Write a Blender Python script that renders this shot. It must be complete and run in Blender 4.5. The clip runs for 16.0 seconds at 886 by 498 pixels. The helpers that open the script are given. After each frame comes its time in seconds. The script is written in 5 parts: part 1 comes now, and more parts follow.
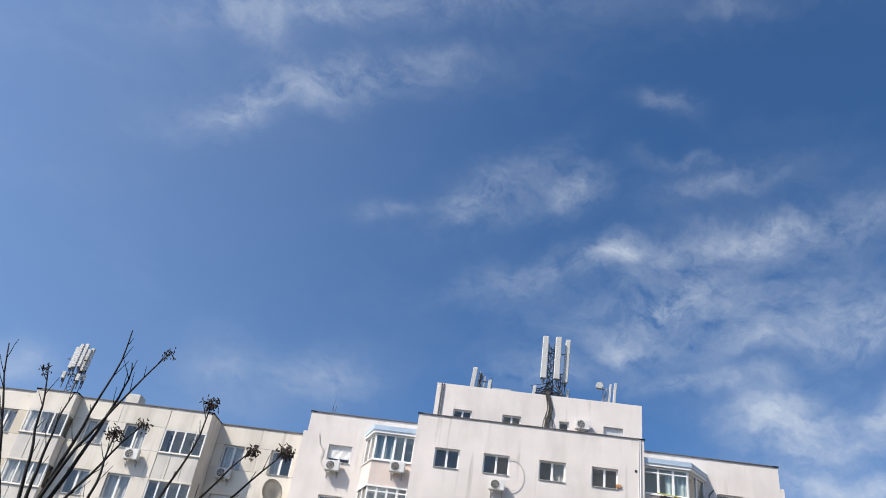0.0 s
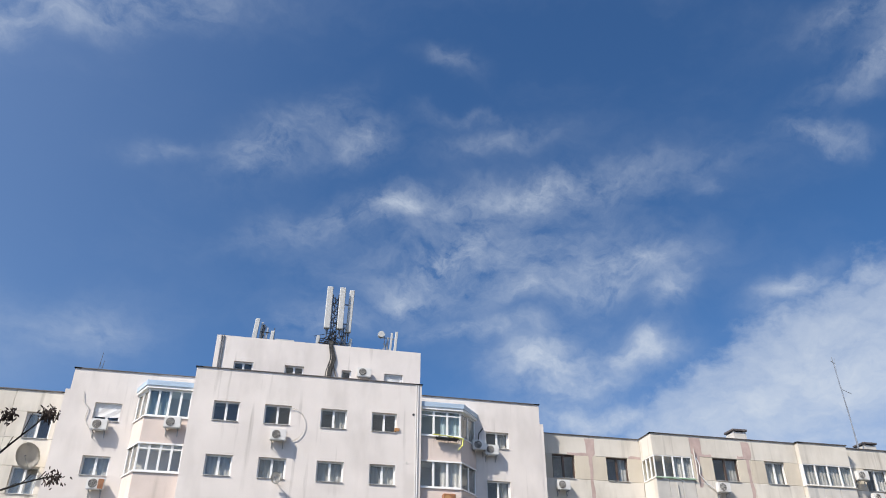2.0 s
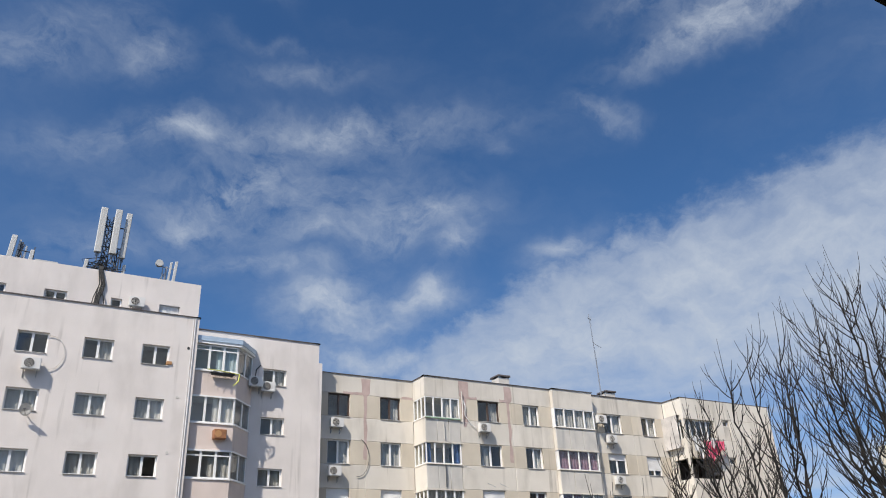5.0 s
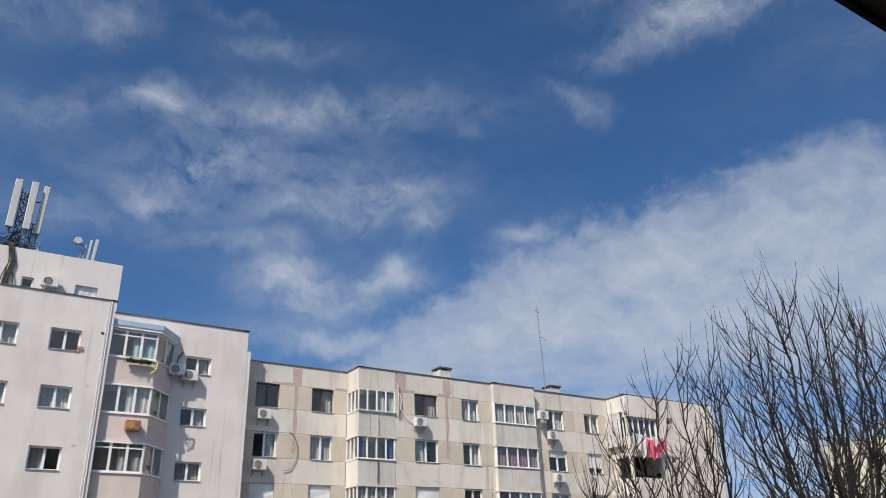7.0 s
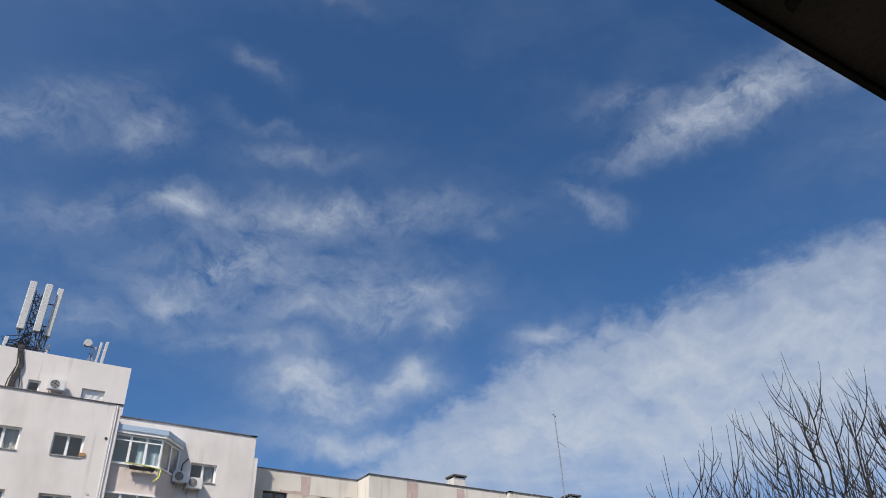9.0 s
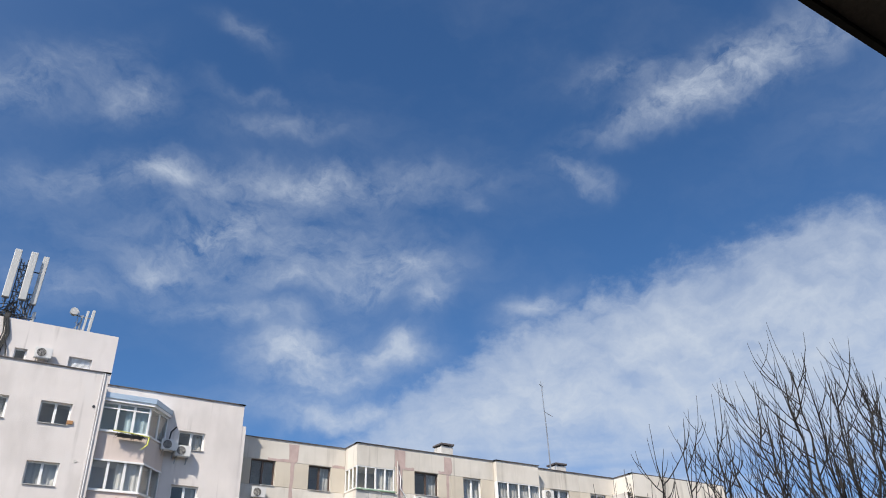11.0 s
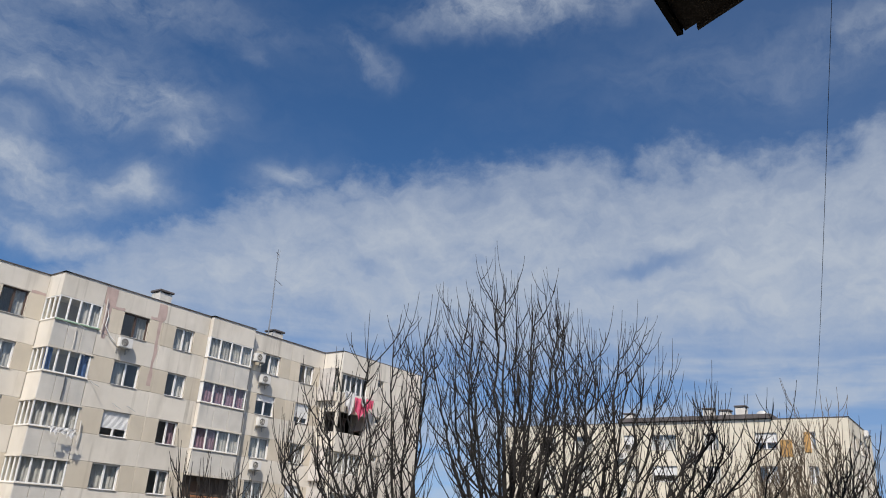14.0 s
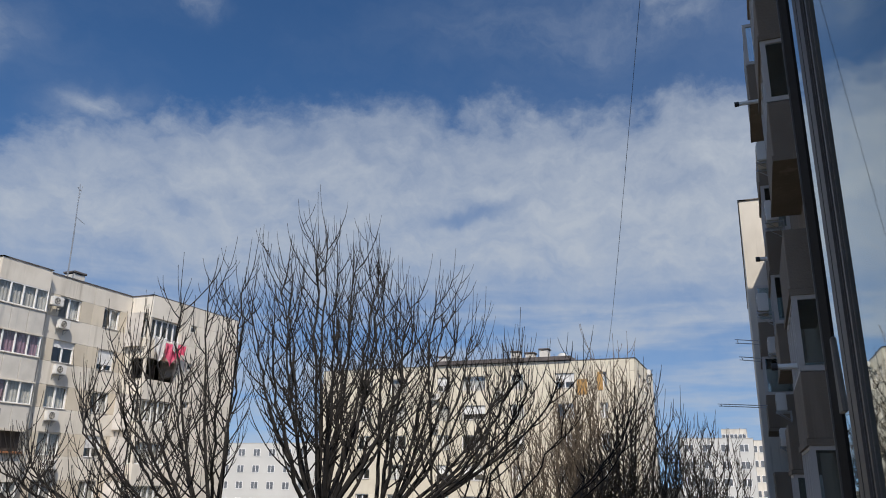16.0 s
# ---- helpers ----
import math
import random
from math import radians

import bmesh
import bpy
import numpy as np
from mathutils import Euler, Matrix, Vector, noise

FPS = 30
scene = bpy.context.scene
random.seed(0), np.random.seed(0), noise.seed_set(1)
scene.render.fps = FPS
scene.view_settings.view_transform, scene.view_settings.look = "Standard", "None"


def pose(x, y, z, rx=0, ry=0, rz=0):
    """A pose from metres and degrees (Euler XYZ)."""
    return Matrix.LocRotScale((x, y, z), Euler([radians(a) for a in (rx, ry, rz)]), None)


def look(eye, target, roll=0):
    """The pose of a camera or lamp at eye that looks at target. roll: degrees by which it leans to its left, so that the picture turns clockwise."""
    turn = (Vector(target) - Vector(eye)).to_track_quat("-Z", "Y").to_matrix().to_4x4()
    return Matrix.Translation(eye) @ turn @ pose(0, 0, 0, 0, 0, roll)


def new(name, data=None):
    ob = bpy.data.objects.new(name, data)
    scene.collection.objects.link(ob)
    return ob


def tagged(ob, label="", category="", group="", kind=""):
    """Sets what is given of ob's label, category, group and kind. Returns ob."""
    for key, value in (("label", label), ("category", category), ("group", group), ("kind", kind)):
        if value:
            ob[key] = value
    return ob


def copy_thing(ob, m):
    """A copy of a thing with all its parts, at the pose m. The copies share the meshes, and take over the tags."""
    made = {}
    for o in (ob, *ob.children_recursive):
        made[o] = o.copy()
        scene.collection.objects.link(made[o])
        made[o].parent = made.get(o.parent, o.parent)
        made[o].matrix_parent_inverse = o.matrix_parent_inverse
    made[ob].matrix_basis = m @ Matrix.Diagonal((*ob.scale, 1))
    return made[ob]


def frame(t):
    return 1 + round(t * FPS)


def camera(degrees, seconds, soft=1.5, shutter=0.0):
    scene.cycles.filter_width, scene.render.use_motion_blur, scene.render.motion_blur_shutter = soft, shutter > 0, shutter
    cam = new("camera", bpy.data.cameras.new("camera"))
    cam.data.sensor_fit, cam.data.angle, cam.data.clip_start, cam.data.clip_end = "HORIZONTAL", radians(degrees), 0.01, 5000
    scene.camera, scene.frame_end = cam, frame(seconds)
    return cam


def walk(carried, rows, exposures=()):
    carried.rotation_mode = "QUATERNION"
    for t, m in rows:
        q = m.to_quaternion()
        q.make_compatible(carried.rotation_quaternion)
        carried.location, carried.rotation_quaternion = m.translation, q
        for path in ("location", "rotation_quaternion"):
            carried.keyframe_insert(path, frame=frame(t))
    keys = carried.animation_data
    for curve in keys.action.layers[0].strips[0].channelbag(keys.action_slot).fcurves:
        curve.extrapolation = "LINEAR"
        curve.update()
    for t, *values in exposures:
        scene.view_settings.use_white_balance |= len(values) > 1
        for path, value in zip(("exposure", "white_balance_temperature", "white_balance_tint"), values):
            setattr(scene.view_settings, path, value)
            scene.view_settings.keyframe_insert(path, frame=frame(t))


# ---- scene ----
cam = camera(60.74, 16.0, soft=1.0)

# seconds, eye, a point 10 m ahead, roll
PATH = [
    (0, (-2.190, -0.591, 8.790), (-3.091, 7.778, 14.189), 9.03),
    (0.5, (-2.206, -0.633, 8.779), (-1.873, 7.819, 14.114), 5.54),
    (1, (-2.227, -0.669, 8.772), (-1.003, 7.785, 13.971), 2.28),
    (1.5, (-2.255, -0.699, 8.770), (-0.590, 7.764, 13.830), 1.10),
    (2, (-2.251, -0.694, 8.777), (-0.286, 7.721, 13.810), 0.16),
    (2.5, (-2.238, -0.674, 8.792), (-0.075, 7.669, 13.863), -0.75),
    (3, (-2.234, -0.669, 8.791), (0.287, 7.597, 13.824), -2.43),
    (3.5, (-2.233, -0.668, 8.795), (0.815, 7.489, 13.711), -3.35),
    (4, (-2.244, -0.647, 8.807), (1.718, 7.297, 13.410), -3.35),
    (4.5, (-2.258, -0.644, 8.801), (2.181, 7.149, 13.225), -3.06),
    (5, (-2.273, -0.653, 8.798), (2.339, 7.111, 13.091), -2.74),
    (7.5, (0.279, -0.002, 9.991), (5.368, 7.581, 14.064), -1.53),
    (8, (0.336, 0.051, 10.005), (5.311, 7.535, 14.390), -1.03),
    (8.5, (0.352, 0.062, 10.008), (4.974, 7.361, 15.043), -0.99),
    (9, (0.359, 0.070, 10.007), (4.885, 7.273, 15.263), -1.49),
    (11.5, (0.396, 0.153, 9.957), (5.329, 7.398, 14.770), -2.13),
    (12, (0.363, 0.154, 9.933), (5.657, 7.234, 14.609), -2.47),
    (12.5, (0.279, 0.147, 9.928), (6.162, 6.915, 14.353), -0.86),
    (13, (0.358, 0.170, 9.952), (6.922, 6.488, 14.075), 1.08),
    (13.5, (0.468, 0.202, 9.997), (7.617, 6.094, 13.762), 2.39),
    (14, (0.563, 0.217, 10.016), (8.075, 5.803, 13.533), 3.70),
    (14.5, (0.588, 0.216, 10.021), (8.428, 5.455, 13.352), 3.30),
    (15, (0.539, 0.201, 10.014), (8.761, 4.820, 13.339), 1.89),
    (15.5, (0.510, 0.187, 10.008), (9.053, 4.233, 13.271), 1.59),
    (16, (0.508, 0.196, 10.011), (9.353, 3.828, 12.941), 0.90),
]
# the camera's own exposure: brighter towards the dark corner, stopped down by the bright bank of cloud
EXPOSURES = ((0, 0.41), (1.5, 0.37), (3, 0.37), (3.5, 0.36), (5, 0.15), (7.5, 0.02), (8.5, 0.03), (9, 0.14), (11.5, 0.34), (12.5, 0.36), (13.5, 0.07), (14.5, -0.06), (16, -0.1))
walk(cam, [(t, look(eye, target, roll)) for t, eye, target, roll in PATH], EXPOSURES)

# ---- world: late-winter sky with thin cloud ----
SUN_DIR = Vector((-0.58, -0.375, 0.73)).normalized()
world = bpy.data.worlds.new("sky")
scene.world = world
world.use_nodes = True
wn, wl = world.node_tree.nodes, world.node_tree.links
wn.clear()


def wmath(op, a, b=None, clamp=False):
    n = wn.new("ShaderNodeMath")
    n.operation, n.use_clamp = op, clamp
    for i, v in enumerate((a, b)):
        if v is None:
            continue
        if isinstance(v, (int, float)):
            n.inputs[i].default_value = v
        else:
            wl.new(v, n.inputs[i])
    return n.outputs[0]


def wdot(vec, const):
    n = wn.new("ShaderNodeVectorMath")
    n.operation = "DOT_PRODUCT"
    wl.new(vec, n.inputs[0])
    n.inputs[1].default_value = const
    return n.outputs["Value"]


def wnoise(vec, scale, detail, rough, stretch=(1, 1, 1), turn=(0, 0, 0)):
    m = wn.new("ShaderNodeMapping")
    m.inputs["Scale"].default_value = stretch
    m.inputs["Rotation"].default_value = [radians(a) for a in turn]
    wl.new(vec, m.inputs["Vector"])
    n = wn.new("ShaderNodeTexNoise")
    n.inputs["Scale"].default_value, n.inputs["Detail"].default_value = scale, detail
    n.inputs["Roughness"].default_value = rough
    wl.new(m.outputs[0], n.inputs["Vector"])
    return n


def wrange(v, a, b, c=0.0, d=1.0, kind="SMOOTHSTEP"):
    n = wn.new("ShaderNodeMapRange")
    n.interpolation_type = kind
    wl.new(v, n.inputs[0])
    for i, x in enumerate((a, b, c, d)):
        n.inputs[i + 1].default_value = x
    return n.outputs[0]


way = wn.new("ShaderNodeTexCoord").outputs["Generated"]
warp = wnoise(way, 7.0, 4, 0.55)
mixv = wn.new("ShaderNodeVectorMath")
mixv.operation = "MULTIPLY_ADD"
wl.new(warp.outputs["Color"], mixv.inputs[0])
mixv.inputs[1].default_value, mixv.inputs[2].default_value = (0.085,) * 3, (-0.0425,) * 3
addv = wn.new("ShaderNodeVectorMath")
wl.new(mixv.outputs[0], addv.inputs[0])
wl.new(way, addv.inputs[1])
ripple = wnoise(way, 20.0, 6, 0.62)
mixw = wn.new("ShaderNodeVectorMath")
mixw.operation = "MULTIPLY_ADD"
wl.new(ripple.outputs["Color"], mixw.inputs[0])
mixw.inputs[1].default_value, mixw.inputs[2].default_value = (0.034,) * 3, (-0.017,) * 3
addw = wn.new("ShaderNodeVectorMath")
wl.new(mixw.outputs[0], addw.inputs[0])
wl.new(addv.outputs[0], addw.inputs[1])
bent = addw.outputs[0]


def sky_dir(az, el):
    a, e = radians(az), radians(el)
    return Vector((math.sin(a) * math.cos(e), math.cos(a) * math.cos(e), math.sin(e)))


def puff(az, el, half_long, half_high, tilt, dense):
    """One patch of cloud: degrees from +y to the right, degrees up, half sizes in degrees, lean, density."""
    d = sky_dir(az, el)
    right = Vector((math.cos(radians(az)), -math.sin(radians(az)), 0))
    above = right.cross(d)
    c, s = math.cos(radians(tilt)), math.sin(radians(tilt))
    e1 = (right * c + above * s) / math.sin(radians(half_long * 1.3))
    e2 = (above * c - right * s) / math.sin(radians(half_high * 1.25))
    u, v = wdot(bent, e1), wdot(bent, e2)
    r = wmath("ADD", wmath("MULTIPLY", u, u), wmath("MULTIPLY", v, v))
    return wmath("MULTIPLY", wmath("EXPONENT", wmath("MULTIPLY", r, -1.5)), dense)


HIGH_WISPS = (
    (-19.6, 42.5, 8.7, 1.5, 28, 0.40), (-20.2, 48.3, 13.4, 1.2, 21, 0.30), (-27.0, 38.9, 2.4, 1.2, 67, 0.25), (-26.9, 44.5, 2.4, 1.6, -24, 0.20),
    (-3.7, 36.1, 2.7, 1.7, 27, 0.42), (4.8, 38.0, 2.5, 1.5, 22, 0.40), (-12.3, 34.7, 2.4, 0.8, 16, 0.20), (18.3, 38.3, 4.7, 0.8, 5, 0.26),
    (14.0, 43.9, 1.9, 0.8, -20, 0.22), (1.3, 39.8, 3.4, 1.3, 31, 0.20), (15.8, 39.9, 3.2, 0.5, 2, 0.18), (20.6, 49.7, 2.3, 0.6, -11, 0.20),
)
MIDDLE_WISPS = (
    (20.6, 34.5, 11.9, 1.5, 5, 0.40), (8.6, 33.1, 1.7, 1.0, 20, 0.34), (22.2, 34.9, 1.7, 0.9, 22, 0.28), (2.0, 31.5, 5.1, 1.1, 16, 0.20),
    (13.2, 29.5, 2.0, 1.0, 30, 0.46), (15.4, 31.4, 1.8, 0.9, 20, 0.30), (9.4, 26.5, 2.0, 0.9, 10, 0.42), (17.3, 29.0, 11.0, 3.4, 5, 0.34),
    (29.5, 27.9, 3.9, 1.5, 1, 0.42), (32.4, 25.3, 1.5, 1.1, 18, 0.46), (20.3, 26.8, 1.6, 0.6, -3, 0.32), (26.1, 26.5, 2.5, 0.8, -7, 0.30),
    (16.7, 24.3, 6.4, 0.7, 0, 0.26), (2.8, 23.7, 2.5, 1.3, 13, 0.28), (36.7, 32.5, 1.0, 0.6, -35, 0.15),
)
LOW_PUFFS = (
    (20.7, 21.8, 3.6, 1.4, -3, 0.80), (29.0, 21.6, 2.7, 1.3, 1, 0.72), (22.7, 19.9, 5.0, 1.1, -3, 0.50), (25.5, 17.4, 6.9, 1.0, -4, 0.62),
    (-13.7, 22.0, 3.1, 1.9, 20, 0.35), (-21.3, 20.3, 2.4, 3.3, 84, 0.20), (-35.0, 17.2, 2.2, 1.5, 18, 0.30), (40.3, 24.9, 2.2, 1.1, 15, 0.60),
)
FAR_PUFFS = (
    (45.6, 34.3, 1.8, 0.65, -24, 0.42), (56.9, 38.5, 3.2, 1.6, 8, 0.60), (52.8, 37.2, 4.7, 1.1, 4, 0.42), (66.0, 39.1, 4.5, 1.7, 10, 0.50),
    (49.9, 40.6, 3.1, 1.3, -5, 0.30), (60.5, 39.7, 2.3, 1.6, 10, 0.30), (87.3, 33.5, 4.0, 1.5, -8, 0.32), (77.6, 32.9, 7.9, 2.4, -4, 0.16),
)
# blue rents in the bank of cloud
RENTS = ((69.5, 20.0, 3.4, 0.8, 12, 0.62), (61.5, 23.5, 2.2, 0.7, -25, 0.30), (47.7, 19.1, 1.6, 0.8, 0, 0.32), (85.6, 21.0, 1.5, 0.8, 0, 0.30),
         (44.7, 15.1, 2.6, 0.7, 0, 0.35), (80.3, 24.6, 1.2, 0.5, 10, 0.18), (56.0, 25.0, 2.0, 0.6, 10, 0.16))


def sum_puffs(rows):
    out = None
    for p in rows:
        v = puff(*p)
        out = v if out is None else wmath("ADD", out, v)
    return out


total = sum_puffs(HIGH_WISPS + MIDDLE_WISPS + FAR_PUFFS)
low_heaps = sum_puffs(LOW_PUFFS)
rents = sum_puffs(RENTS)
# the broad bank of cloud low in the sky, its upper rim climbing away and then level
sep = wn.new("ShaderNodeSeparateXYZ")
wl.new(bent, sep.inputs[0])
bx, by, bz = sep.outputs
az = wmath("MULTIPLY", wmath("ARCTAN2", bx, by), 180 / math.pi)
el = wmath("MULTIPLY", wmath("ARCSINE", bz), 180 / math.pi)
past = wmath("SUBTRACT", az, 40.0)
crest = wmath("MINIMUM", wmath("MINIMUM", wmath("ADD", wmath("MULTIPLY", past, 0.64), 25.0), wmath("ADD", wmath("MULTIPLY", past, 0.16), 25.0)), 27.6)
rim = wmath("MULTIPLY", wmath("SUBTRACT", wnoise(way, 8.0, 7, 0.62, (1.0, 1.0, 1.6)).outputs[0], 0.5), 6.0)
under = wmath("ADD", wmath("SUBTRACT", crest, el), rim)
streak = wnoise(bent, 15.0, 8, 0.60, (1.0, 1.0, 2.0), (10, 10, 0))
fine = wnoise(bent, 34.0, 6, 0.64, (1.0, 1.0, 1.5), (0, 20, 0))
veil = wnoise(bent, 3.2, 6, 0.6, (1.0, 1.0, 2.6), (0, 10, 0))
layers = wnoise(way, 7.0, 4, 0.55, (0.55, 0.55, 4.2), (3, 3, 0))
tex = wmath("ADD", wmath("MULTIPLY", streak.outputs[0], 0.68), wmath("MULTIPLY", fine.outputs[0], 0.32))
wool = wrange(tex, 0.36, 0.68, 0.06, 1.2, "LINEAR")
wisps = wmath("MULTIPLY", wmath("MINIMUM", total, 0.85), wool)
heaps = wmath("MULTIPLY", wmath("MINIMUM", low_heaps, 0.85), wrange(tex, 0.34, 0.62, 0.35, 1.12, "LINEAR"))
wisps = wmath("ADD", wisps, heaps)
ragged = wmath("ADD", under, wmath("MULTIPLY", wmath("SUBTRACT", tex, 0.5), 5.0))
body = wmath("ADD", wrange(ragged, -1.0, 2.0, 0.0, 0.42), wrange(under, -0.5, 6.0, 0.0, 0.40))
body = wmath("MULTIPLY", body, wrange(tex, 0.34, 0.62, 0.66, 1.06, "LINEAR"))
sheet = wrange(layers.outputs[0], 0.40, 0.66, 0.25, 0.85)
low = wrange(el, 10.5, 17.0)
body = wmath("MULTIPLY", body, wmath("ADD", low, wmath("MULTIPLY", wmath("SUBTRACT", 1.0, low), sheet)))
bank = wmath("MULTIPLY", body, wmath("SUBTRACT", 1.0, wmath("MINIMUM", rents, 0.8)))
# thin high veil, thicker towards the sun's side
thin = wmath("ADD", wmath("MULTIPLY", wrange(veil.outputs[0], 0.42, 0.78), 0.06), wrange(az, 12.0, -46.0, 0.0, 0.13))
thin = wmath("ADD", thin, wrange(az, 62.0, 100.0, 0.0, 0.07))
cover = wmath("ADD", wmath("MAXIMUM", wisps, bank), thin)
cover = wmath("MINIMUM", cover, 0.92)
air = wn.new("ShaderNodeTexSky")
air.sky_type, air.sun_disc = "NISHITA", False
air.sun_elevation, air.sun_rotation = math.asin(SUN_DIR.z), math.atan2(SUN_DIR.x, SUN_DIR.y)
air.altitude, air.air_density, air.dust_density, air.ozone_density = 100, 1.0, 1.4, 4.0
# a clear, dry horizon: the pale band stays low
dry = wn.new("ShaderNodeVectorMath")
dry.operation = "MULTIPLY_ADD"
wl.new(way, dry.inputs[0])
dry.inputs[1].default_value, dry.inputs[2].default_value = (1.0, 1.0, 0.88), (0, 0, 0.15)
level = wn.new("ShaderNodeVectorMath")
level.operation = "NORMALIZE"
wl.new(dry.outputs[0], level.inputs[0])
wl.new(level.outputs[0], air.inputs["Vector"])
deep = wn.new("ShaderNodeHueSaturation")
deep.inputs["Saturation"].default_value, deep.inputs["Value"].default_value = 1.06, 0.645
deep.inputs["Hue"].default_value = 0.495
clear_air = wn.new("ShaderNodeGamma")
clear_air.inputs["Gamma"].default_value = 1.36
wl.new(air.outputs[0], clear_air.inputs[0])
wl.new(clear_air.outputs[0], deep.inputs["Color"])
tone = wn.new("ShaderNodeMix")
tone.data_type = "RGBA"
wl.new(cover, tone.inputs["Factor"])
wl.new(deep.outputs[0], tone.inputs[6])
tone.inputs[7].default_value = (4.3, 4.75, 5.4, 1)
back = wn.new("ShaderNodeBackground")
back.inputs["Strength"].default_value = 0.115
wl.new(tone.outputs[2], back.inputs["Color"])
wl.new(back.outputs[0], wn.new("ShaderNodeOutputWorld").inputs["Surface"])

sun = new("sun", bpy.data.lights.new("sun", "SUN"))
sun.data.energy, sun.data.angle, sun.data.color = 5.0, radians(0.53), (1.0, 0.92, 0.81)
sun.matrix_world = look(SUN_DIR * 300, (0, 0, 0))


# ---- materials ----
def material(name, colour, rough=0.8, metal=0.0, vary=0.12, scale=1.5, grain=40.0, bump=0.02, stain=None, stain_amount=0.0,
             spots=None, random_tint=0.0, spec=0.5):
    """Two scales of variation, optional downward streaks of dirt, fine relief; all in metres of the object's own space."""
    m = bpy.data.materials.new(name)
    m.use_nodes = True
    n, l = m.node_tree.nodes, m.node_tree.links
    b = n["Principled BSDF"]
    b.inputs["Roughness"].default_value, b.inputs["Metallic"].default_value = rough, metal
    b.inputs["Specular IOR Level"].default_value = spec
    geo = n.new("ShaderNodeNewGeometry").outputs["Position"]

    def tex(s, detail, stretch=(1, 1, 1)):
        mp = n.new("ShaderNodeMapping")
        mp.inputs["Scale"].default_value = stretch
        l.new(geo, mp.inputs["Vector"])
        t = n.new("ShaderNodeTexNoise")
        t.inputs["Scale"].default_value, t.inputs["Detail"].default_value = s, detail
        l.new(mp.outputs[0], t.inputs["Vector"])
        return t.outputs[0]

    def ramp(v, a, b, c, d):
        r = n.new("ShaderNodeMapRange")
        l.new(v, r.inputs[0])
        for i, x in enumerate((a, b, c, d)):
            r.inputs[i + 1].default_value = x
        return r.outputs[0]

    def mul(a, b):
        t = n.new("ShaderNodeMath")
        t.operation = "MULTIPLY"
        l.new(a, t.inputs[0])
        l.new(b, t.inputs[1])
        return t.outputs[0]

    value = mul(ramp(tex(scale, 4), 0.3, 0.7, 1 - vary, 1 + vary), ramp(tex(grain, 3), 0.3, 0.7, 1 - vary * 0.5, 1 + vary * 0.5))
    if random_tint:
        value = mul(value, ramp(n.new("ShaderNodeObjectInfo").outputs["Random"], 0, 1, 1 - random_tint, 1 + random_tint))
    vm = n.new("ShaderNodeVectorMath")
    vm.operation = "SCALE"
    vm.inputs[0].default_value = colour
    l.new(value, vm.inputs["Scale"])
    out = vm.outputs[0]
    for tint, amount, vec, lo, hi in ((stain, stain_amount, (0.9, 0.9, 0.3), 0.5, 0.75), (stain, stain_amount * 2.2, (3.0, 3.0, 0.16), 0.58, 0.72), (spots, 0.7, (0.7, 0.7, 0.5), 0.6, 0.68)):
        if tint:
            mx = n.new("ShaderNodeMix")
            mx.data_type = "RGBA"
            spread = ramp(tex(1.0, 6, vec), lo, hi, 0, amount)
            l.new(mul(spread, ramp(tex(0.33, 2, (1, 1.7, 1)), 0.45, 0.62, 0, 1)) if vec[0] > 2 else spread, mx.inputs["Factor"])
            l.new(out, mx.inputs[6])
            mx.inputs[7].default_value = (*tint, 1)
            out = mx.outputs[2]
    l.new(out, b.inputs["Base Color"])
    if bump:
        bp = n.new("ShaderNodeBump")
        bp.inputs["Strength"].default_value, bp.inputs["Distance"].default_value = 0.5, bump
        l.new(tex(grain * 0.6, 5), bp.inputs["Height"])
        l.new(bp.outputs[0], b.inputs["Normal"])
    return m


def glass_material(name, tint=(0.84, 0.86, 0.86), sheen=(0.85, 0.83, 0.8), base=0.07):
    m = bpy.data.materials.new(name)
    m.use_nodes = True
    n, l = m.node_tree.nodes, m.node_tree.links
    n.remove(n["Principled BSDF"])
    clear, gloss, mix, edge = (n.new("ShaderNode" + k) for k in ("BsdfTransparent", "BsdfGlossy", "MixShader", "LayerWeight"))
    clear.inputs[0].default_value = (*tint, 1)
    gloss.inputs["Roughness"].default_value = 0.02
    gloss.inputs["Color"].default_value = (*sheen, 1)
    steep, scaled = n.new("ShaderNodeMath"), n.new("ShaderNodeMath")
    steep.operation, scaled.operation = "POWER", "MULTIPLY_ADD"
    edge.inputs["Blend"].default_value = 0.5
    l.new(edge.outputs["Facing"], steep.inputs[0])
    steep.inputs[1].default_value = 4.0
    l.new(steep.outputs[0], scaled.inputs[0])
    scaled.inputs[1].default_value, scaled.inputs[2].default_value = 0.9, base
    l.new(scaled.outputs[0], mix.inputs[0])
    l.new(clear.outputs[0], mix.inputs[1])
    l.new(gloss.outputs[0], mix.inputs[2])
    l.new(mix.outputs[0], n["Material Output"].inputs[0])
    return m


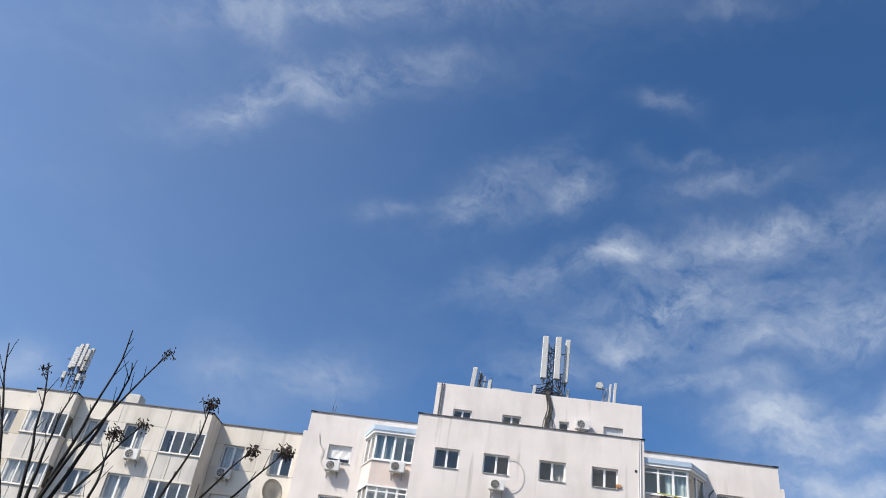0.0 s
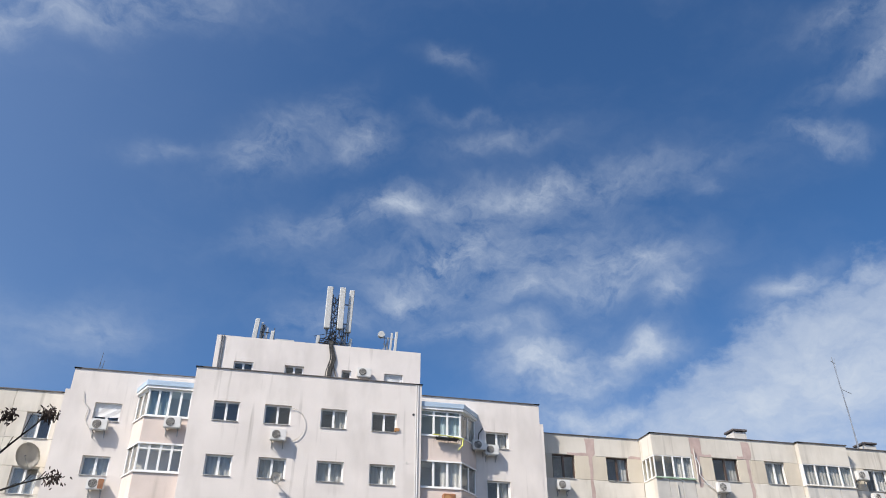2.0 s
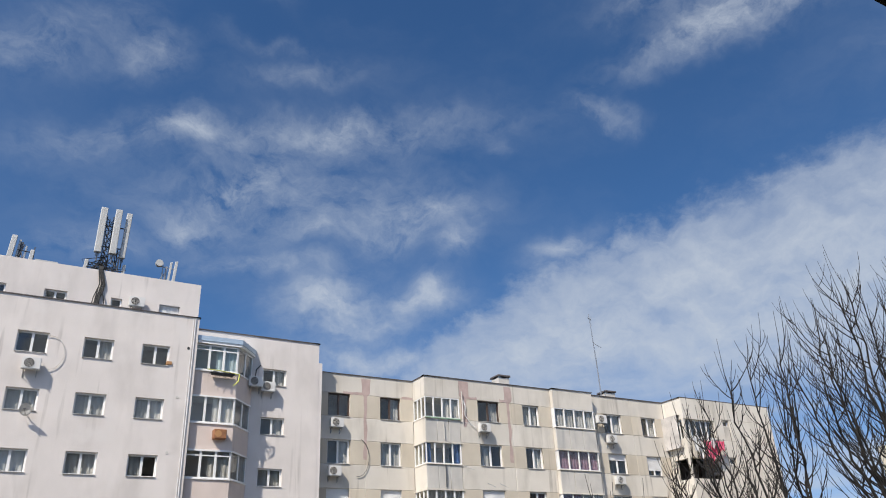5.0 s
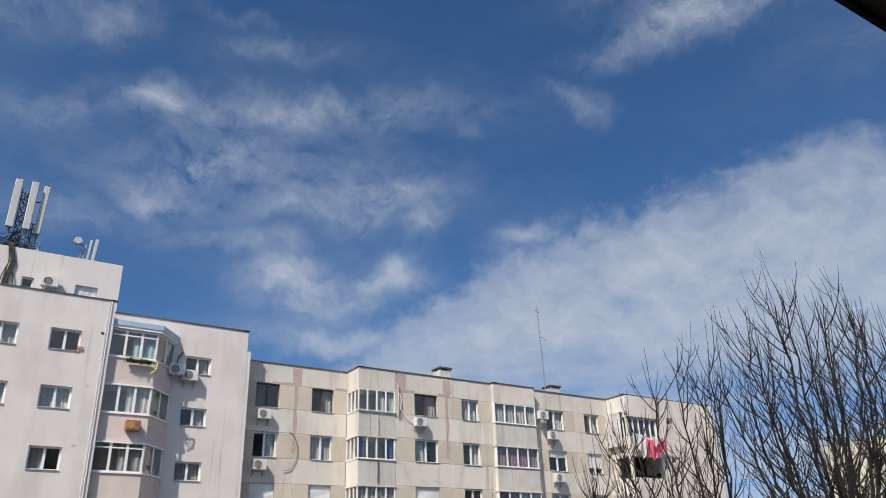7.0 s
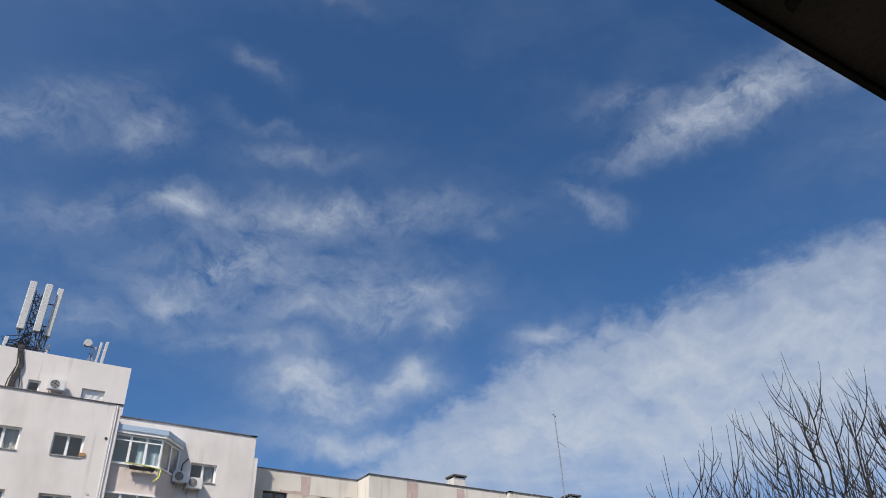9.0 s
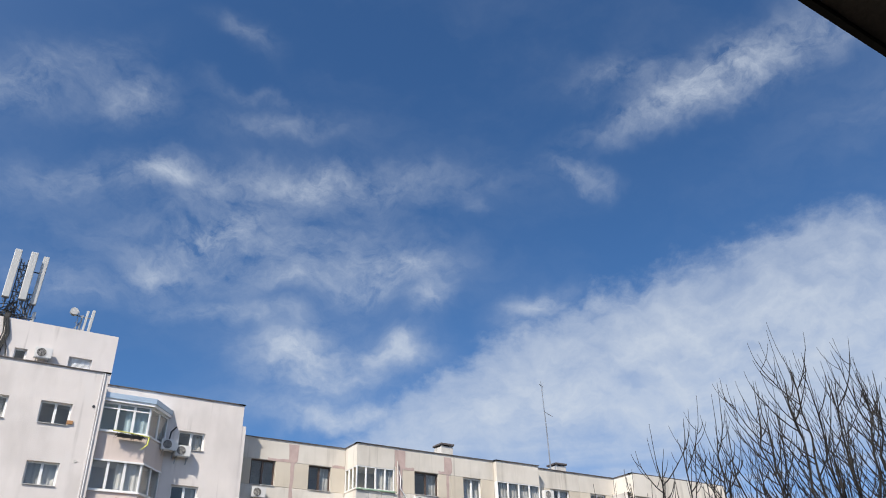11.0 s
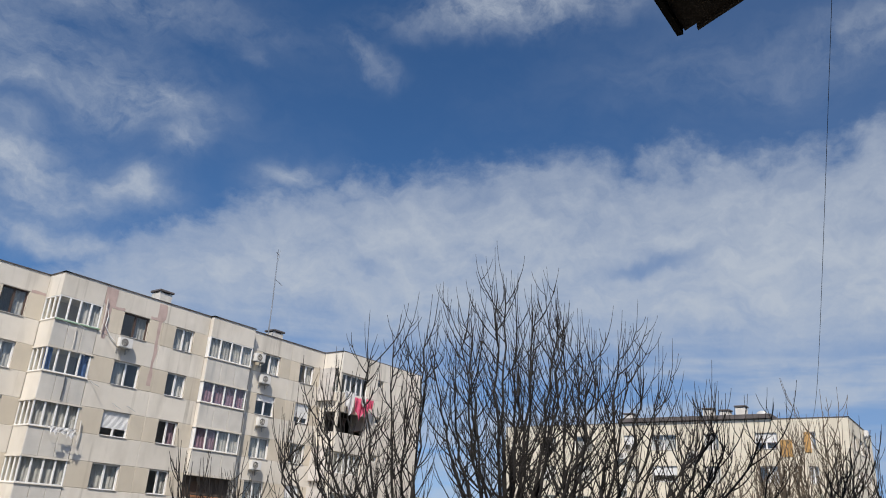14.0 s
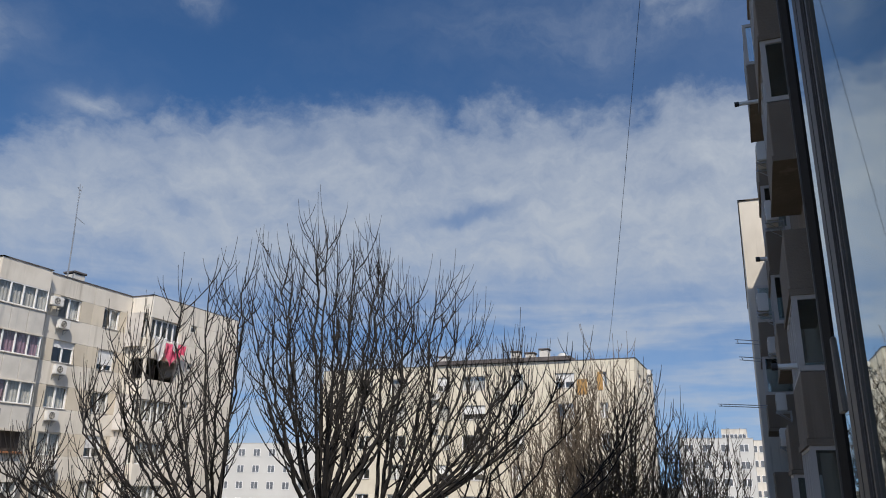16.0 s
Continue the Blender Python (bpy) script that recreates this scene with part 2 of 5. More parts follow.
PLASTER = material("white_render", (0.66, 0.612, 0.575), 0.9, vary=0.07, scale=0.5, bump=0.012, stain=(0.43, 0.395, 0.365), stain_amount=0.42, spots=(0.665, 0.625, 0.59))
CREAM = material("cream_panel", (0.64, 0.597, 0.525), 0.9, vary=0.05, scale=0.8, bump=0.012, stain=(0.40, 0.365, 0.31), stain_amount=0.55, random_tint=0.06)
TAN = material("tan_panel", (0.555, 0.495, 0.40), 0.9, vary=0.06, scale=0.8, bump=0.012, stain=(0.42, 0.36, 0.28), stain_amount=0.35, random_tint=0.07)
JOINT = material("panel_joint", (0.52, 0.48, 0.42), 0.95, vary=0.15)
PINK = material("pink_mortar", (0.46, 0.35, 0.315), 0.92, vary=0.1, scale=2.5)
BLUSH = material("pinkish_render", (0.64, 0.545, 0.49), 0.9, vary=0.05, scale=1.0, stain=(0.48, 0.41, 0.36), stain_amount=0.4)
GREYPANEL = material("grey_cement_board", (0.55, 0.525, 0.48), 0.88, vary=0.08, scale=1.4, stain=(0.36, 0.36, 0.35), stain_amount=0.55)
COPING = material("dark_metal_coping", (0.11, 0.095, 0.09), 0.6, 0.2, vary=0.2)
ROOFING = material("bitumen_roofing", (0.07, 0.07, 0.075), 0.95, vary=0.25)
PVC = material("white_pvc", (0.76, 0.755, 0.74), 0.45, vary=0.03, bump=0)
SILL = material("grey_painted_sill", (0.46, 0.44, 0.42), 0.6, vary=0.08, bump=0)
BROWNFRAME = material("brown_window_frame", (0.075, 0.05, 0.04), 0.5, vary=0.15, bump=0)
INTERIOR = material("dim_room", (0.50, 0.47, 0.44), 0.95, vary=0.3, scale=0.9, bump=0)
CURTAIN = material("pale_curtain", (0.62, 0.59, 0.56), 0.95, vary=0.1, scale=3, bump=0, random_tint=0.2)
BLUECURTAIN = material("blue_curtain", (0.08, 0.15, 0.36), 0.95, vary=0.15, scale=3, bump=0)
MAUVE = material("mauve_curtain", (0.33, 0.20, 0.26), 0.95, vary=0.15, scale=3, bump=0)
BLIND = material("white_roller_shutter", (0.72, 0.72, 0.71), 0.6, vary=0.03, bump=0)
GLASS = glass_material("window_glass")
BLUEGLASS = glass_material("bluish_glass", (0.72, 0.82, 0.86))
ACWHITE = material("air_conditioner_white", (0.63, 0.62, 0.595), 0.5, vary=0.05, bump=0)
DARK = material("dark_plastic", (0.03, 0.03, 0.032), 0.55, vary=0.2, bump=0)
STEEL = material("galvanised_steel", (0.36, 0.37, 0.38), 0.45, 0.7, vary=0.15)
DARKSTEEL = material("dark_steel", (0.10, 0.105, 0.115), 0.5, 0.5, vary=0.2)
ANTENNA = material("antenna_shell", (0.47, 0.47, 0.455), 0.5, vary=0.05, bump=0)
CABLE = material("black_cable", (0.025, 0.025, 0.025), 0.7, vary=0.2, bump=0)
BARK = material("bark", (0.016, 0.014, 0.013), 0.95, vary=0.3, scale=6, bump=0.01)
OCHRE = material("ochre_cloth", (0.42, 0.25, 0.09), 0.9, vary=0.25, scale=4, bump=0.004)
PALEBARK = material("pale_bark", (0.115, 0.092, 0.07), 0.95, vary=0.4, scale=6, bump=0.01)
SEED = material("dry_seed_clusters", (0.045, 0.03, 0.025), 0.95, vary=0.3, scale=8, bump=0)
GROUND = material("asphalt_and_dry_grass", (0.10, 0.095, 0.075), 0.95, vary=0.3, scale=0.15, bump=0.03, spots=(0.055, 0.055, 0.055))
CLOTHPINK = material("pink_cloth", (0.80, 0.15, 0.27), 0.9, vary=0.08, scale=4, bump=0)
CLOTHWHITE = material("white_cloth", (0.80, 0.80, 0.80), 0.9, vary=0.05, scale=4, bump=0)
GREENTRIM = material("green_painted_trim", (0.26, 0.40, 0.27), 0.7, vary=0.15, bump=0)
YELLOW = material("yellow_strip", (0.62, 0.62, 0.12), 0.7, vary=0.1, bump=0)
RED = material("rusty_red_paint", (0.27, 0.12, 0.055), 0.7, vary=0.25, scale=5)
ORANGE = material("rusty_orange_paint", (0.42, 0.22, 0.09), 0.6, vary=0.1, bump=0)
BLUESHEET = material("pale_blue_sheet", (0.42, 0.52, 0.62), 0.4, 0.2, vary=0.08)
FARCREAM = material("yellowish_cream_panel", (0.63, 0.58, 0.47), 0.9, vary=0.05, scale=0.8, stain=(0.42, 0.37, 0.29), stain_amount=0.4, random_tint=0.05)
FARWHITE = material("far_white_render", (0.56, 0.55, 0.52), 0.9, vary=0.05, scale=0.2)
# base colour lowered to carry the shade on the viewpoint building's front
SHADEPANEL = material("shade_darkened_render", (0.175, 0.142, 0.108), 0.92, vary=0.1, scale=0.8, stain=(0.25, 0.21, 0.17), stain_amount=0.6)
DIMPANE = material("far_window_pane", (0.15, 0.16, 0.175), 0.25, vary=0.2, bump=0)
DARKPROFILE = material("dark_aluminium_profile", (0.02, 0.019, 0.018), 0.9, 0.0, vary=0.15, bump=0, spec=0.05)
GREYPROFILE = material("grey_aluminium_profile", (0.10, 0.093, 0.086), 0.55, 0.0, vary=0.2, bump=0, spec=0.25)
# canopy's rusty colour, also used as painted shade inside open balconies
RUST_AND_SHADE = material("dark_rust_and_recess_shade", (0.045, 0.035, 0.03), 0.75, 0.2, vary=0.35, scale=2.0, spots=(0.09, 0.05, 0.03))


# ---- mesh helpers ----
class Face:
    """A facade's own axes: u along it, d out of it, z up."""

    def __init__(self, origin, along, out):
        self.o, self.u, self.n = Vector((*origin, 0)), Vector((*along, 0)), Vector((*out, 0))

    def at(self, u, d, z):
        return self.o + self.u * u + self.n * d + Vector((0, 0, z))

    def placed(self, u, d, z):
        return Matrix.Translation(self.at(u, d, z)) @ Matrix((self.u, -self.n, Vector((0, 0, 1)))).transposed().to_4x4()


def thing(name, label, category, group="", kind="", at=(0, 0, 0)):
    ob = tagged(new(name), label, category, group, kind)
    ob.empty_display_size = 0.2
    ob.location = at
    return ob


def part(name, bm, mat, parent=None, label="", smooth=False):
    me = bpy.data.meshes.new(name)
    if smooth:
        for f in bm.faces:
            f.smooth = True
    bm.to_mesh(me)
    bm.free()
    me.materials.append(mat)
    ob = new(name, me)
    if parent is not None:
        ob.parent = parent
        if parent.type == "EMPTY":
            ob.matrix_parent_inverse = Matrix.Translation(parent.location).inverted()
    if label:
        ob["label"] = label
    return ob


QUADS = ((0, 2, 3, 1), (4, 5, 7, 6), (0, 1, 5, 4), (2, 6, 7, 3), (0, 4, 6, 2), (1, 3, 7, 5))


def box(bm, F, u0, u1, d0, d1, z0, z1):
    """A box in a facade's axes (F None: world axes)."""
    at = F.at if F else (lambda a, b, c: Vector((a, b, c)))
    v = [bm.verts.new(at(a, b, c)) for a in (u0, u1) for b in (d0, d1) for c in (z0, z1)]
    fs = [bm.faces.new([v[i] for i in q]) for q in QUADS]
    return v, fs


def tidy(bm):
    bmesh.ops.recalc_face_normals(bm, faces=bm.faces)
    return bm


def quad(bm, *pts):
    return bm.faces.new([bm.verts.new(p) for p in pts])


def tube(bm, pts, radii, sides=5):
    """A tapered tube along points."""
    rings = []
    for i, p in enumerate(pts):
        d = (pts[min(i + 1, len(pts) - 1)] - pts[max(i - 1, 0)])
        d = d.normalized() if d.length > 1e-9 else Vector((0, 0, 1))
        a = d.cross(Vector((0.31, 0.95, 0.02)))
        a = a.normalized() if a.length > 1e-6 else Vector((1, 0, 0))
        b = d.cross(a)
        rings.append([bm.verts.new(p + (a * math.cos(k * math.tau / sides) + b * math.sin(k * math.tau / sides)) * radii[i]) for k in range(sides)])
    for r, s in zip(rings, rings[1:]):
        for k in range(sides):
            bm.faces.new((r[k], r[(k + 1) % sides], s[(k + 1) % sides], s[k]))
    bm.faces.new(rings[0][::-1])
    bm.faces.new(rings[-1])


def ring(bm, F, u, z, d0, d1, r0, r1, n=20):
    """A flat ring or disc (r0 = 0) with depth, facing out of a facade."""
    for k in range(n):
        a, b = k * math.tau / n, (k + 1) * math.tau / n
        def p(r, t, d):
            return F.at(u + r * math.cos(t), d, z + r * math.sin(t))
        if r0 > 0:
            quad(bm, p(r0, a, d1), p(r1, a, d1), p(r1, b, d1), p(r0, b, d1))
            quad(bm, p(r0, a, d0), p(r0, b, d0), p(r0, b, d1), p(r0, a, d1))
        else:
            bm.faces.new([bm.verts.new(q) for q in (p(0, 0, d1), p(r1, a, d1), p(r1, b, d1))])
        quad(bm, p(r1, a, d0), p(r1, b, d0), p(r1, b, d1), p(r1, a, d1))


def holed(bm, F, u0, u1, z0, z1, holes, d=0.0, reveal=0.3):
    """A wall face with openings and their reveals. holes: (u0, u1, z0, z1)."""
    us = sorted({u0, u1, *(h[0] for h in holes), *(h[1] for h in holes)})
    zs = sorted({z0, z1, *(h[2] for h in holes), *(h[3] for h in holes)})
    us, zs = [u for u in us if u0 <= u <= u1], [z for z in zs if z0 <= z <= z1]
    for a, b in zip(us, us[1:]):
        for c, e in zip(zs, zs[1:]):
            mu, mz = (a + b) / 2, (c + e) / 2
            if not any(h[0] < mu < h[1] and h[2] < mz < h[3] for h in holes):
                quad(bm, F.at(a, d, c), F.at(b, d, c), F.at(b, d, e), F.at(a, d, e))
    for a, b, c, e in holes:
        p = [(a, c), (b, c), (b, e), (a, e)]
        for (ua, za), (ub, zb) in zip(p, p[1:] + p[:1]):
            quad(bm, F.at(ua, d, za), F.at(ua, d - reveal, za), F.at(ub, d - reveal, zb), F.at(ub, d, zb))


rng = random.Random(7)


def curtain(bm, F, u0, u1, d, z0, z1):
    n = max(6, int((u1 - u0) / 0.05))
    row = []
    for i in range(n + 1):
        u = u0 + (u1 - u0) * i / n
        w = 0.018 * math.sin(i * 1.3 + u * 3)
        row.append((bm.verts.new(F.at(u, d + w, z0)), bm.verts.new(F.at(u, d + w, z1))))
    for a, b in zip(row, row[1:]):
        bm.faces.new((a[0], b[0], b[1], a[1]))


def window(parent, F, u0, u1, z0, z1, d=-0.17, sashes=2, frame=PVC, dress="", glass=GLASS, sill=True, transom=0.0, room=True, fat=0.075):
    """A framed window in an opening: frame, panes, sill, the room behind it and what hangs in it."""
    bm = bmesh.new()
    t = fat
    w = (u1 - u0) / sashes
    rows = [(z0 + t, z1 - t)] if not transom else [(z0 + t, z0 + transom - 0.03), (z0 + transom + 0.03, z1 - t)]
    lights = [(u0 + i * w + (t if i == 0 else t * 0.75), u0 + (i + 1) * w - (t if i == sashes - 1 else t * 0.75), lo, hi) for i in range(sashes) for lo, hi in rows]
    holed(bm, F, u0, u1, z0, z1, lights, d + 0.02, 0.07)
    rim = [(u0, z0), (u1, z0), (u1, z1), (u0, z1)]
    for (ua, za), (ub, zb) in zip(rim, rim[1:] + rim[:1]):
        quad(bm, F.at(ua, d + 0.02, za), F.at(ub, d + 0.02, zb), F.at(ub, d - 0.05, zb), F.at(ua, d - 0.05, za))
    bmesh.ops.remove_doubles(bm, verts=bm.verts, dist=0.0005)
    ob = part("window", bm, frame, parent, "brown-framed window" if frame is BROWNFRAME else "")
    for i in range(sashes):
        bm = bmesh.new()
        box(bm, F, u0 + i * w + t * 0.5, u0 + (i + 1) * w - t * 0.5, d - 0.03, d - 0.018, z0 + t * 0.5, z1 - t * 0.5)
        p = part("pane", bm, glass, ob)
        p.visible_shadow = False
    if sill:
        bm = bmesh.new()
        box(bm, F, u0 + 0.005, u1 - 0.005, d + 0.02, 0.05, z0 + 0.002, z0 + 0.03)
        part("sill", bm, SILL, ob)
    if room:
        bm = bmesh.new()
        a, b, c, e, k = u0 - 0.5, u1 + 0.5, z0 - 0.6, z1 + 0.3, -2.0
        i = d - 0.12
        quad(bm, F.at(a, k, c), F.at(b, k, c), F.at(b, k, e), F.at(a, k, e))
        for pa, pb in (((a, c), (b, c)), ((b, c), (b, e)), ((b, e), (a, e)), ((a, e), (a, c))):
            quad(bm, F.at(pa[0], i, pa[1]), F.at(pb[0], i, pb[1]), F.at(pb[0], k, pb[1]), F.at(pa[0], k, pa[1]))
        part("room", bm, INTERIOR, ob)
    for mark in dress.split():
        side, kind = mark[0], mark[1:]
        a, b = {"l": (u0, (u0 + u1) / 2), "r": ((u0 + u1) / 2, u1), "a": (u0, u1), "m": (u0 + w * 0.6, u1 - w * 0.6), "e": (u1 - w, u1), "f": (u0, u0 + w * 0.7)}[side]
        bm = bmesh.new()
        if kind.startswith("blind"):
            drop = float(kind[5:] or 1)
            n = max(2, int((z1 - z0) * drop / 0.06))
            edge = [(z1 - i * 0.03, d + (0.025 if i % 2 else 0.042)) for i in range(2 * n + 1)]
            side_a, side_b = ([bm.verts.new(F.at(u, dd, zz)) for zz, dd in edge] for u in (a + 0.03, b - 0.03))
            for i in range(2 * n):
                bm.faces.new((side_a[i], side_a[i + 1], side_b[i + 1], side_b[i]))
            part("roller_shutter", bm, BLIND, ob, "white roller shutter, partly lowered")
        else:
            curtain(bm, F, a + 0.02, b - 0.02, d - 0.17, z0, z1)
            part("curtain", bm, {"c": CURTAIN, "b": BLUECURTAIN, "m": MAUVE}[kind], ob)
    return ob


DRESS = ("lc", "ac", "rc", "ac", "rc", "ac", "lc rc", "ablind0.35", "rc", "ac", "ablind0.6")


def dress():
    return rng.choice(DRESS)


def prism(bm, outline, z0, z1, top=True, bottom=False, skip=()):
    """Upright walls round an outline of (x, y), with or without lids. skip: numbers of sides left out."""
    lo = [bm.verts.new((x, y, z0)) for x, y in outline]
    hi = [bm.verts.new((x, y, z1)) for x, y in outline]
    n = len(outline)
    for i in range(n):
        if i not in skip:
            bm.faces.new((lo[i], lo[(i + 1) % n], hi[(i + 1) % n], hi[i]))
    if top:
        bm.faces.new(hi)
    if bottom:
        bm.faces.new(lo[::-1])


def coping(parent, pts, z, width=0.3, mat=COPING, closed=True):
    """The sheet-metal cap along a roof's edge, standing a little proud."""
    bm = bmesh.new()
    n = len(pts)
    for i in range(n if closed else n - 1):
        a, b = Vector((*pts[i], 0)), Vector((*pts[(i + 1) % n], 0))
        along = (b - a).normalized()
        side = along.cross(Vector((0, 0, 1)))
        e = 0.05
        c = [a - along * e + side * e, b + along * e + side * e, b + along * e - side * width, a - along * e - side * width]
        lo = [bm.verts.new(p + Vector((0, 0, z - 0.02))) for p in c]
        hi = [bm.verts.new(p + Vector((0, 0, z + 0.02 + 0.002 * i))) for p in c]
        bm.faces.new(hi)
        bm.faces.new(lo[::-1])
        for k in range(4):
            bm.faces.new((lo[k], lo[(k + 1) % 4], hi[(k + 1) % 4], hi[k]))
    part("coping", tidy(bm), mat, parent, "dark sheet-metal coping")


# ---- ground ----
bm = bmesh.new()
N = 64
bm.faces.new([bm.verts.new((2500 * math.cos(k * math.tau / N), 2500 * math.sin(k * math.tau / N), 0)) for k in range(N)])
tagged(part("ground", bm, GROUND), "asphalt and dry grass ground between the blocks", "ground", kind="structure")

SOUTH = ((1, 0), (0, -1))


# ---- air conditioners, dishes: built once, copied ----
HOME = Face((0, 0), *SOUTH)


def make_air_conditioner(front=DARK, accent=None):
    top = thing("air_conditioner", "white outdoor air-conditioning unit on wall brackets", "air conditioner", "outdoor units on the facades")
    bm = bmesh.new()
    v, fs = box(bm, HOME, -0.4, 0.4, 0.12, 0.42, 0, 0.55)
    bmesh.ops.bevel(bm, geom=bm.edges[:], offset=0.025, segments=2, affect="EDGES")
    part("casing", tidy(bm), ACWHITE, top)
    bm = bmesh.new()
    ring(bm, HOME, -0.1, 0.275, 0.40, 0.424, 0, 0.215)
    part("fan", tidy(bm), front, top, "dark round fan opening")
    bm = bmesh.new()
    for r in (0.06, 0.11, 0.16, 0.215):
        ring(bm, HOME, -0.1, 0.275, 0.424, 0.436, r - 0.006, r + 0.006)
    for k in range(6):
        a = k * math.tau / 6
        c, s = math.cos(a), math.sin(a)
        tube(bm, [HOME.at(-0.1 + 0.03 * c, 0.43, 0.275 + 0.03 * s), HOME.at(-0.1 + 0.215 * c, 0.43, 0.275 + 0.215 * s)], [0.005, 0.005], 4)
    part("grille", bm, GREYPANEL, top)
    if accent:
        bm = bmesh.new()
        box(bm, HOME, 0.13, 0.38, 0.40, 0.426, 0.03, 0.5)
        part("side_panel", bm, accent, top, "rusty red side panel")
    for u in (-0.28, 0.28):
        bm = bmesh.new()
        box(bm, HOME, u - 0.02, u + 0.02, 0.0, 0.46, -0.05, -0.005)
        box(bm, HOME, u - 0.02, u + 0.02, 0.0, 0.04, -0.32, -0.05)
        tube(bm, [HOME.at(u, 0.03, -0.3), HOME.at(u, 0.4, -0.05)], [0.012, 0.012], 4)
        part("bracket", bm, STEEL, top)
    return top


AC = make_air_conditioner()
AC_RED = make_air_conditioner(DARK, RED)
AC_RED["label"] = "outdoor air-conditioning unit with a rusty red panel"
used = set()


def put_unit(F, u, z, d=0.0, proto=None, scale=1.0):
    proto = proto or AC
    m = F.placed(u, d, z)
    if proto.name not in used:
        used.add(proto.name)
        proto.matrix_basis = m
        return proto
    return copy_thing(proto, m)


def hose(F, pts, r=0.03, label="black air-conditioner pipe run on the wall", mat=CABLE, name="pipe"):
    bm = bmesh.new()
    tube(bm, [F.at(*p) for p in pts], [r] * len(pts), 6)
    return tagged(part(name, bm, mat), label, "pipe")


def arc(u, z, r0, r1, a0, a1, d=0.06, n=10):
    return [(u + r0 * math.cos(radians(a0 + (a1 - a0) * i / n)), d, z + r1 * math.sin(radians(a0 + (a1 - a0) * i / n))) for i in range(n + 1)]


def dish(F, u, z, size=0.5, yaw=20, d=0.25, mat=GREYPANEL):
    top = thing("satellite_dish", "grey satellite dish on a short wall arm", "satellite dish", at=F.at(u, 0, z))
    bm = bmesh.new()
    rows = []
    for i in range(5):
        r = size * i / 4
        rows.append([Vector((r * math.cos(k * math.tau / 20), -0.35 * r * r / size, r * math.sin(k * math.tau / 20) * 1.08)) for k in range(20)])
    m = Matrix.Translation(F.at(u, d + 0.15, z)) @ pose(0, 0, 0, 25, 0, yaw) @ Matrix((F.u, -F.n, Vector((0, 0, 1)))).transposed().to_4x4()
    vs = [[bm.verts.new(m @ p) for p in row] for row in rows[1:]]
    c = bm.verts.new(m @ Vector((0, 0, 0)))
    for k in range(20):
        bm.faces.new((c, vs[0][k], vs[0][(k + 1) % 20]))
        for a, b in zip(vs, vs[1:]):
            bm.faces.new((a[k], b[k], b[(k + 1) % 20], a[(k + 1) % 20]))
    bmesh.ops.solidify(bm, geom=bm.faces[:], thickness=0.015)
    part("reflector", bm, mat, top, smooth=True)
    bm = bmesh.new()
    tube(bm, [F.at(u, 0, z - 0.1), F.at(u, d, z - 0.1), F.at(u, d + 0.12, z)], [0.025] * 3, 6)
    part("arm", bm, STEEL, top)
    bm = bmesh.new()
    tip = m @ Vector((0, -0.8 * size, 0.05))
    tube(bm, [m @ Vector((0, -0.2 * size, -size * 0.98)), tip], [0.012, 0.012], 5)
    tube(bm, [tip, tip + (m.to_3x3() @ Vector((0, 0.12, 0)))], [0.035, 0.03], 8)
    part("feed_horn", bm, STEEL, top)
    return top


# ---- the white block opposite ----
WHITE = thing("apartment_building", "white rendered apartment block with a recessed top floor", "building", at=(0, 46, 0))
MID, WING, TOPF = Face((0, 38.3), *SOUTH), Face((0, 40.0), *SOUTH), Face((0, 41.0), *SOUTH)
STOREY = 2.735
M_COLS = ((-5.13, -3.83), (-2.57, -1.21), (0.32, 1.68), (3.01, 4.35))
M_ROWS = [20.55 - STOREY * k for k in range(8)]
M0, M1, W0, W1, ROOF = -6.25, 5.68, -12.45, 13.05, 23.27

bm = bmesh.new()
holed(bm, MID, M0, M1, 0, ROOF, [(a, b, z - 0.06, z + 0.98) for a, b in M_COLS for z in M_ROWS])
quad(bm, (M1, 38.3, 0), (M1, 40, 0), (M1, 40, ROOF), (M1, 38.3, ROOF))
quad(bm, (M0, 40, 0), (M0, 38.3, 0), (M0, 38.3, ROOF), (M0, 40, ROOF))
part("middle_wall", bm, PLASTER, WHITE, "white rendered wall with grey run-off streaks")
bm = bmesh.new()
LW_WIN, RW_WIN = (-11.08, -9.78), (9.76, 11.12)
holed(bm, WING, W0, M0, 0, ROOF, [(*LW_WIN, z, z + 0.97) for z in M_ROWS])
quad(bm, (W0, 52, 0), (W0, 40, 0), (W0, 40, ROOF), (W0, 52, ROOF))
part("wing_wall", bm, PLASTER, WHITE)
bm = bmesh.new()
holed(bm, WING, M1, W1, 0, ROOF, [(*RW_WIN, z - 0.06, z + 0.9) for z in M_ROWS])
quad(bm, (W1, 40, 0), (W1, 52, 0), (W1, 52, ROOF), (W1, 40, ROOF))
quad(bm, (W1, 52, 0), (W0, 52, 0), (W0, 52, ROOF), (W1, 52, ROOF))
part("wing_wall", bm, PLASTER, WHITE)
OUT = [(W0, 40), (M0, 40), (M0, 38.3), (M1, 38.3), (M1, 40), (W1, 40), (W1, 52), (W0, 52)]
bm = bmesh.new()
bm.faces.new([bm.verts.new((x, y, ROOF - 0.25)) for x, y in OUT])
part("roof", bm, ROOFING, WHITE)
coping(WHITE, OUT, ROOF)
# the narrow pilasters at the outer ends of the wings
for u in (W0 - 0.22, W1 + 0.003):
    bm = bmesh.new()
    box(bm, None, u, u + 0.217, 40.02, 41.2, 0, ROOF - 1.15)
    part("pilaster", bm, PLASTER, WHITE)

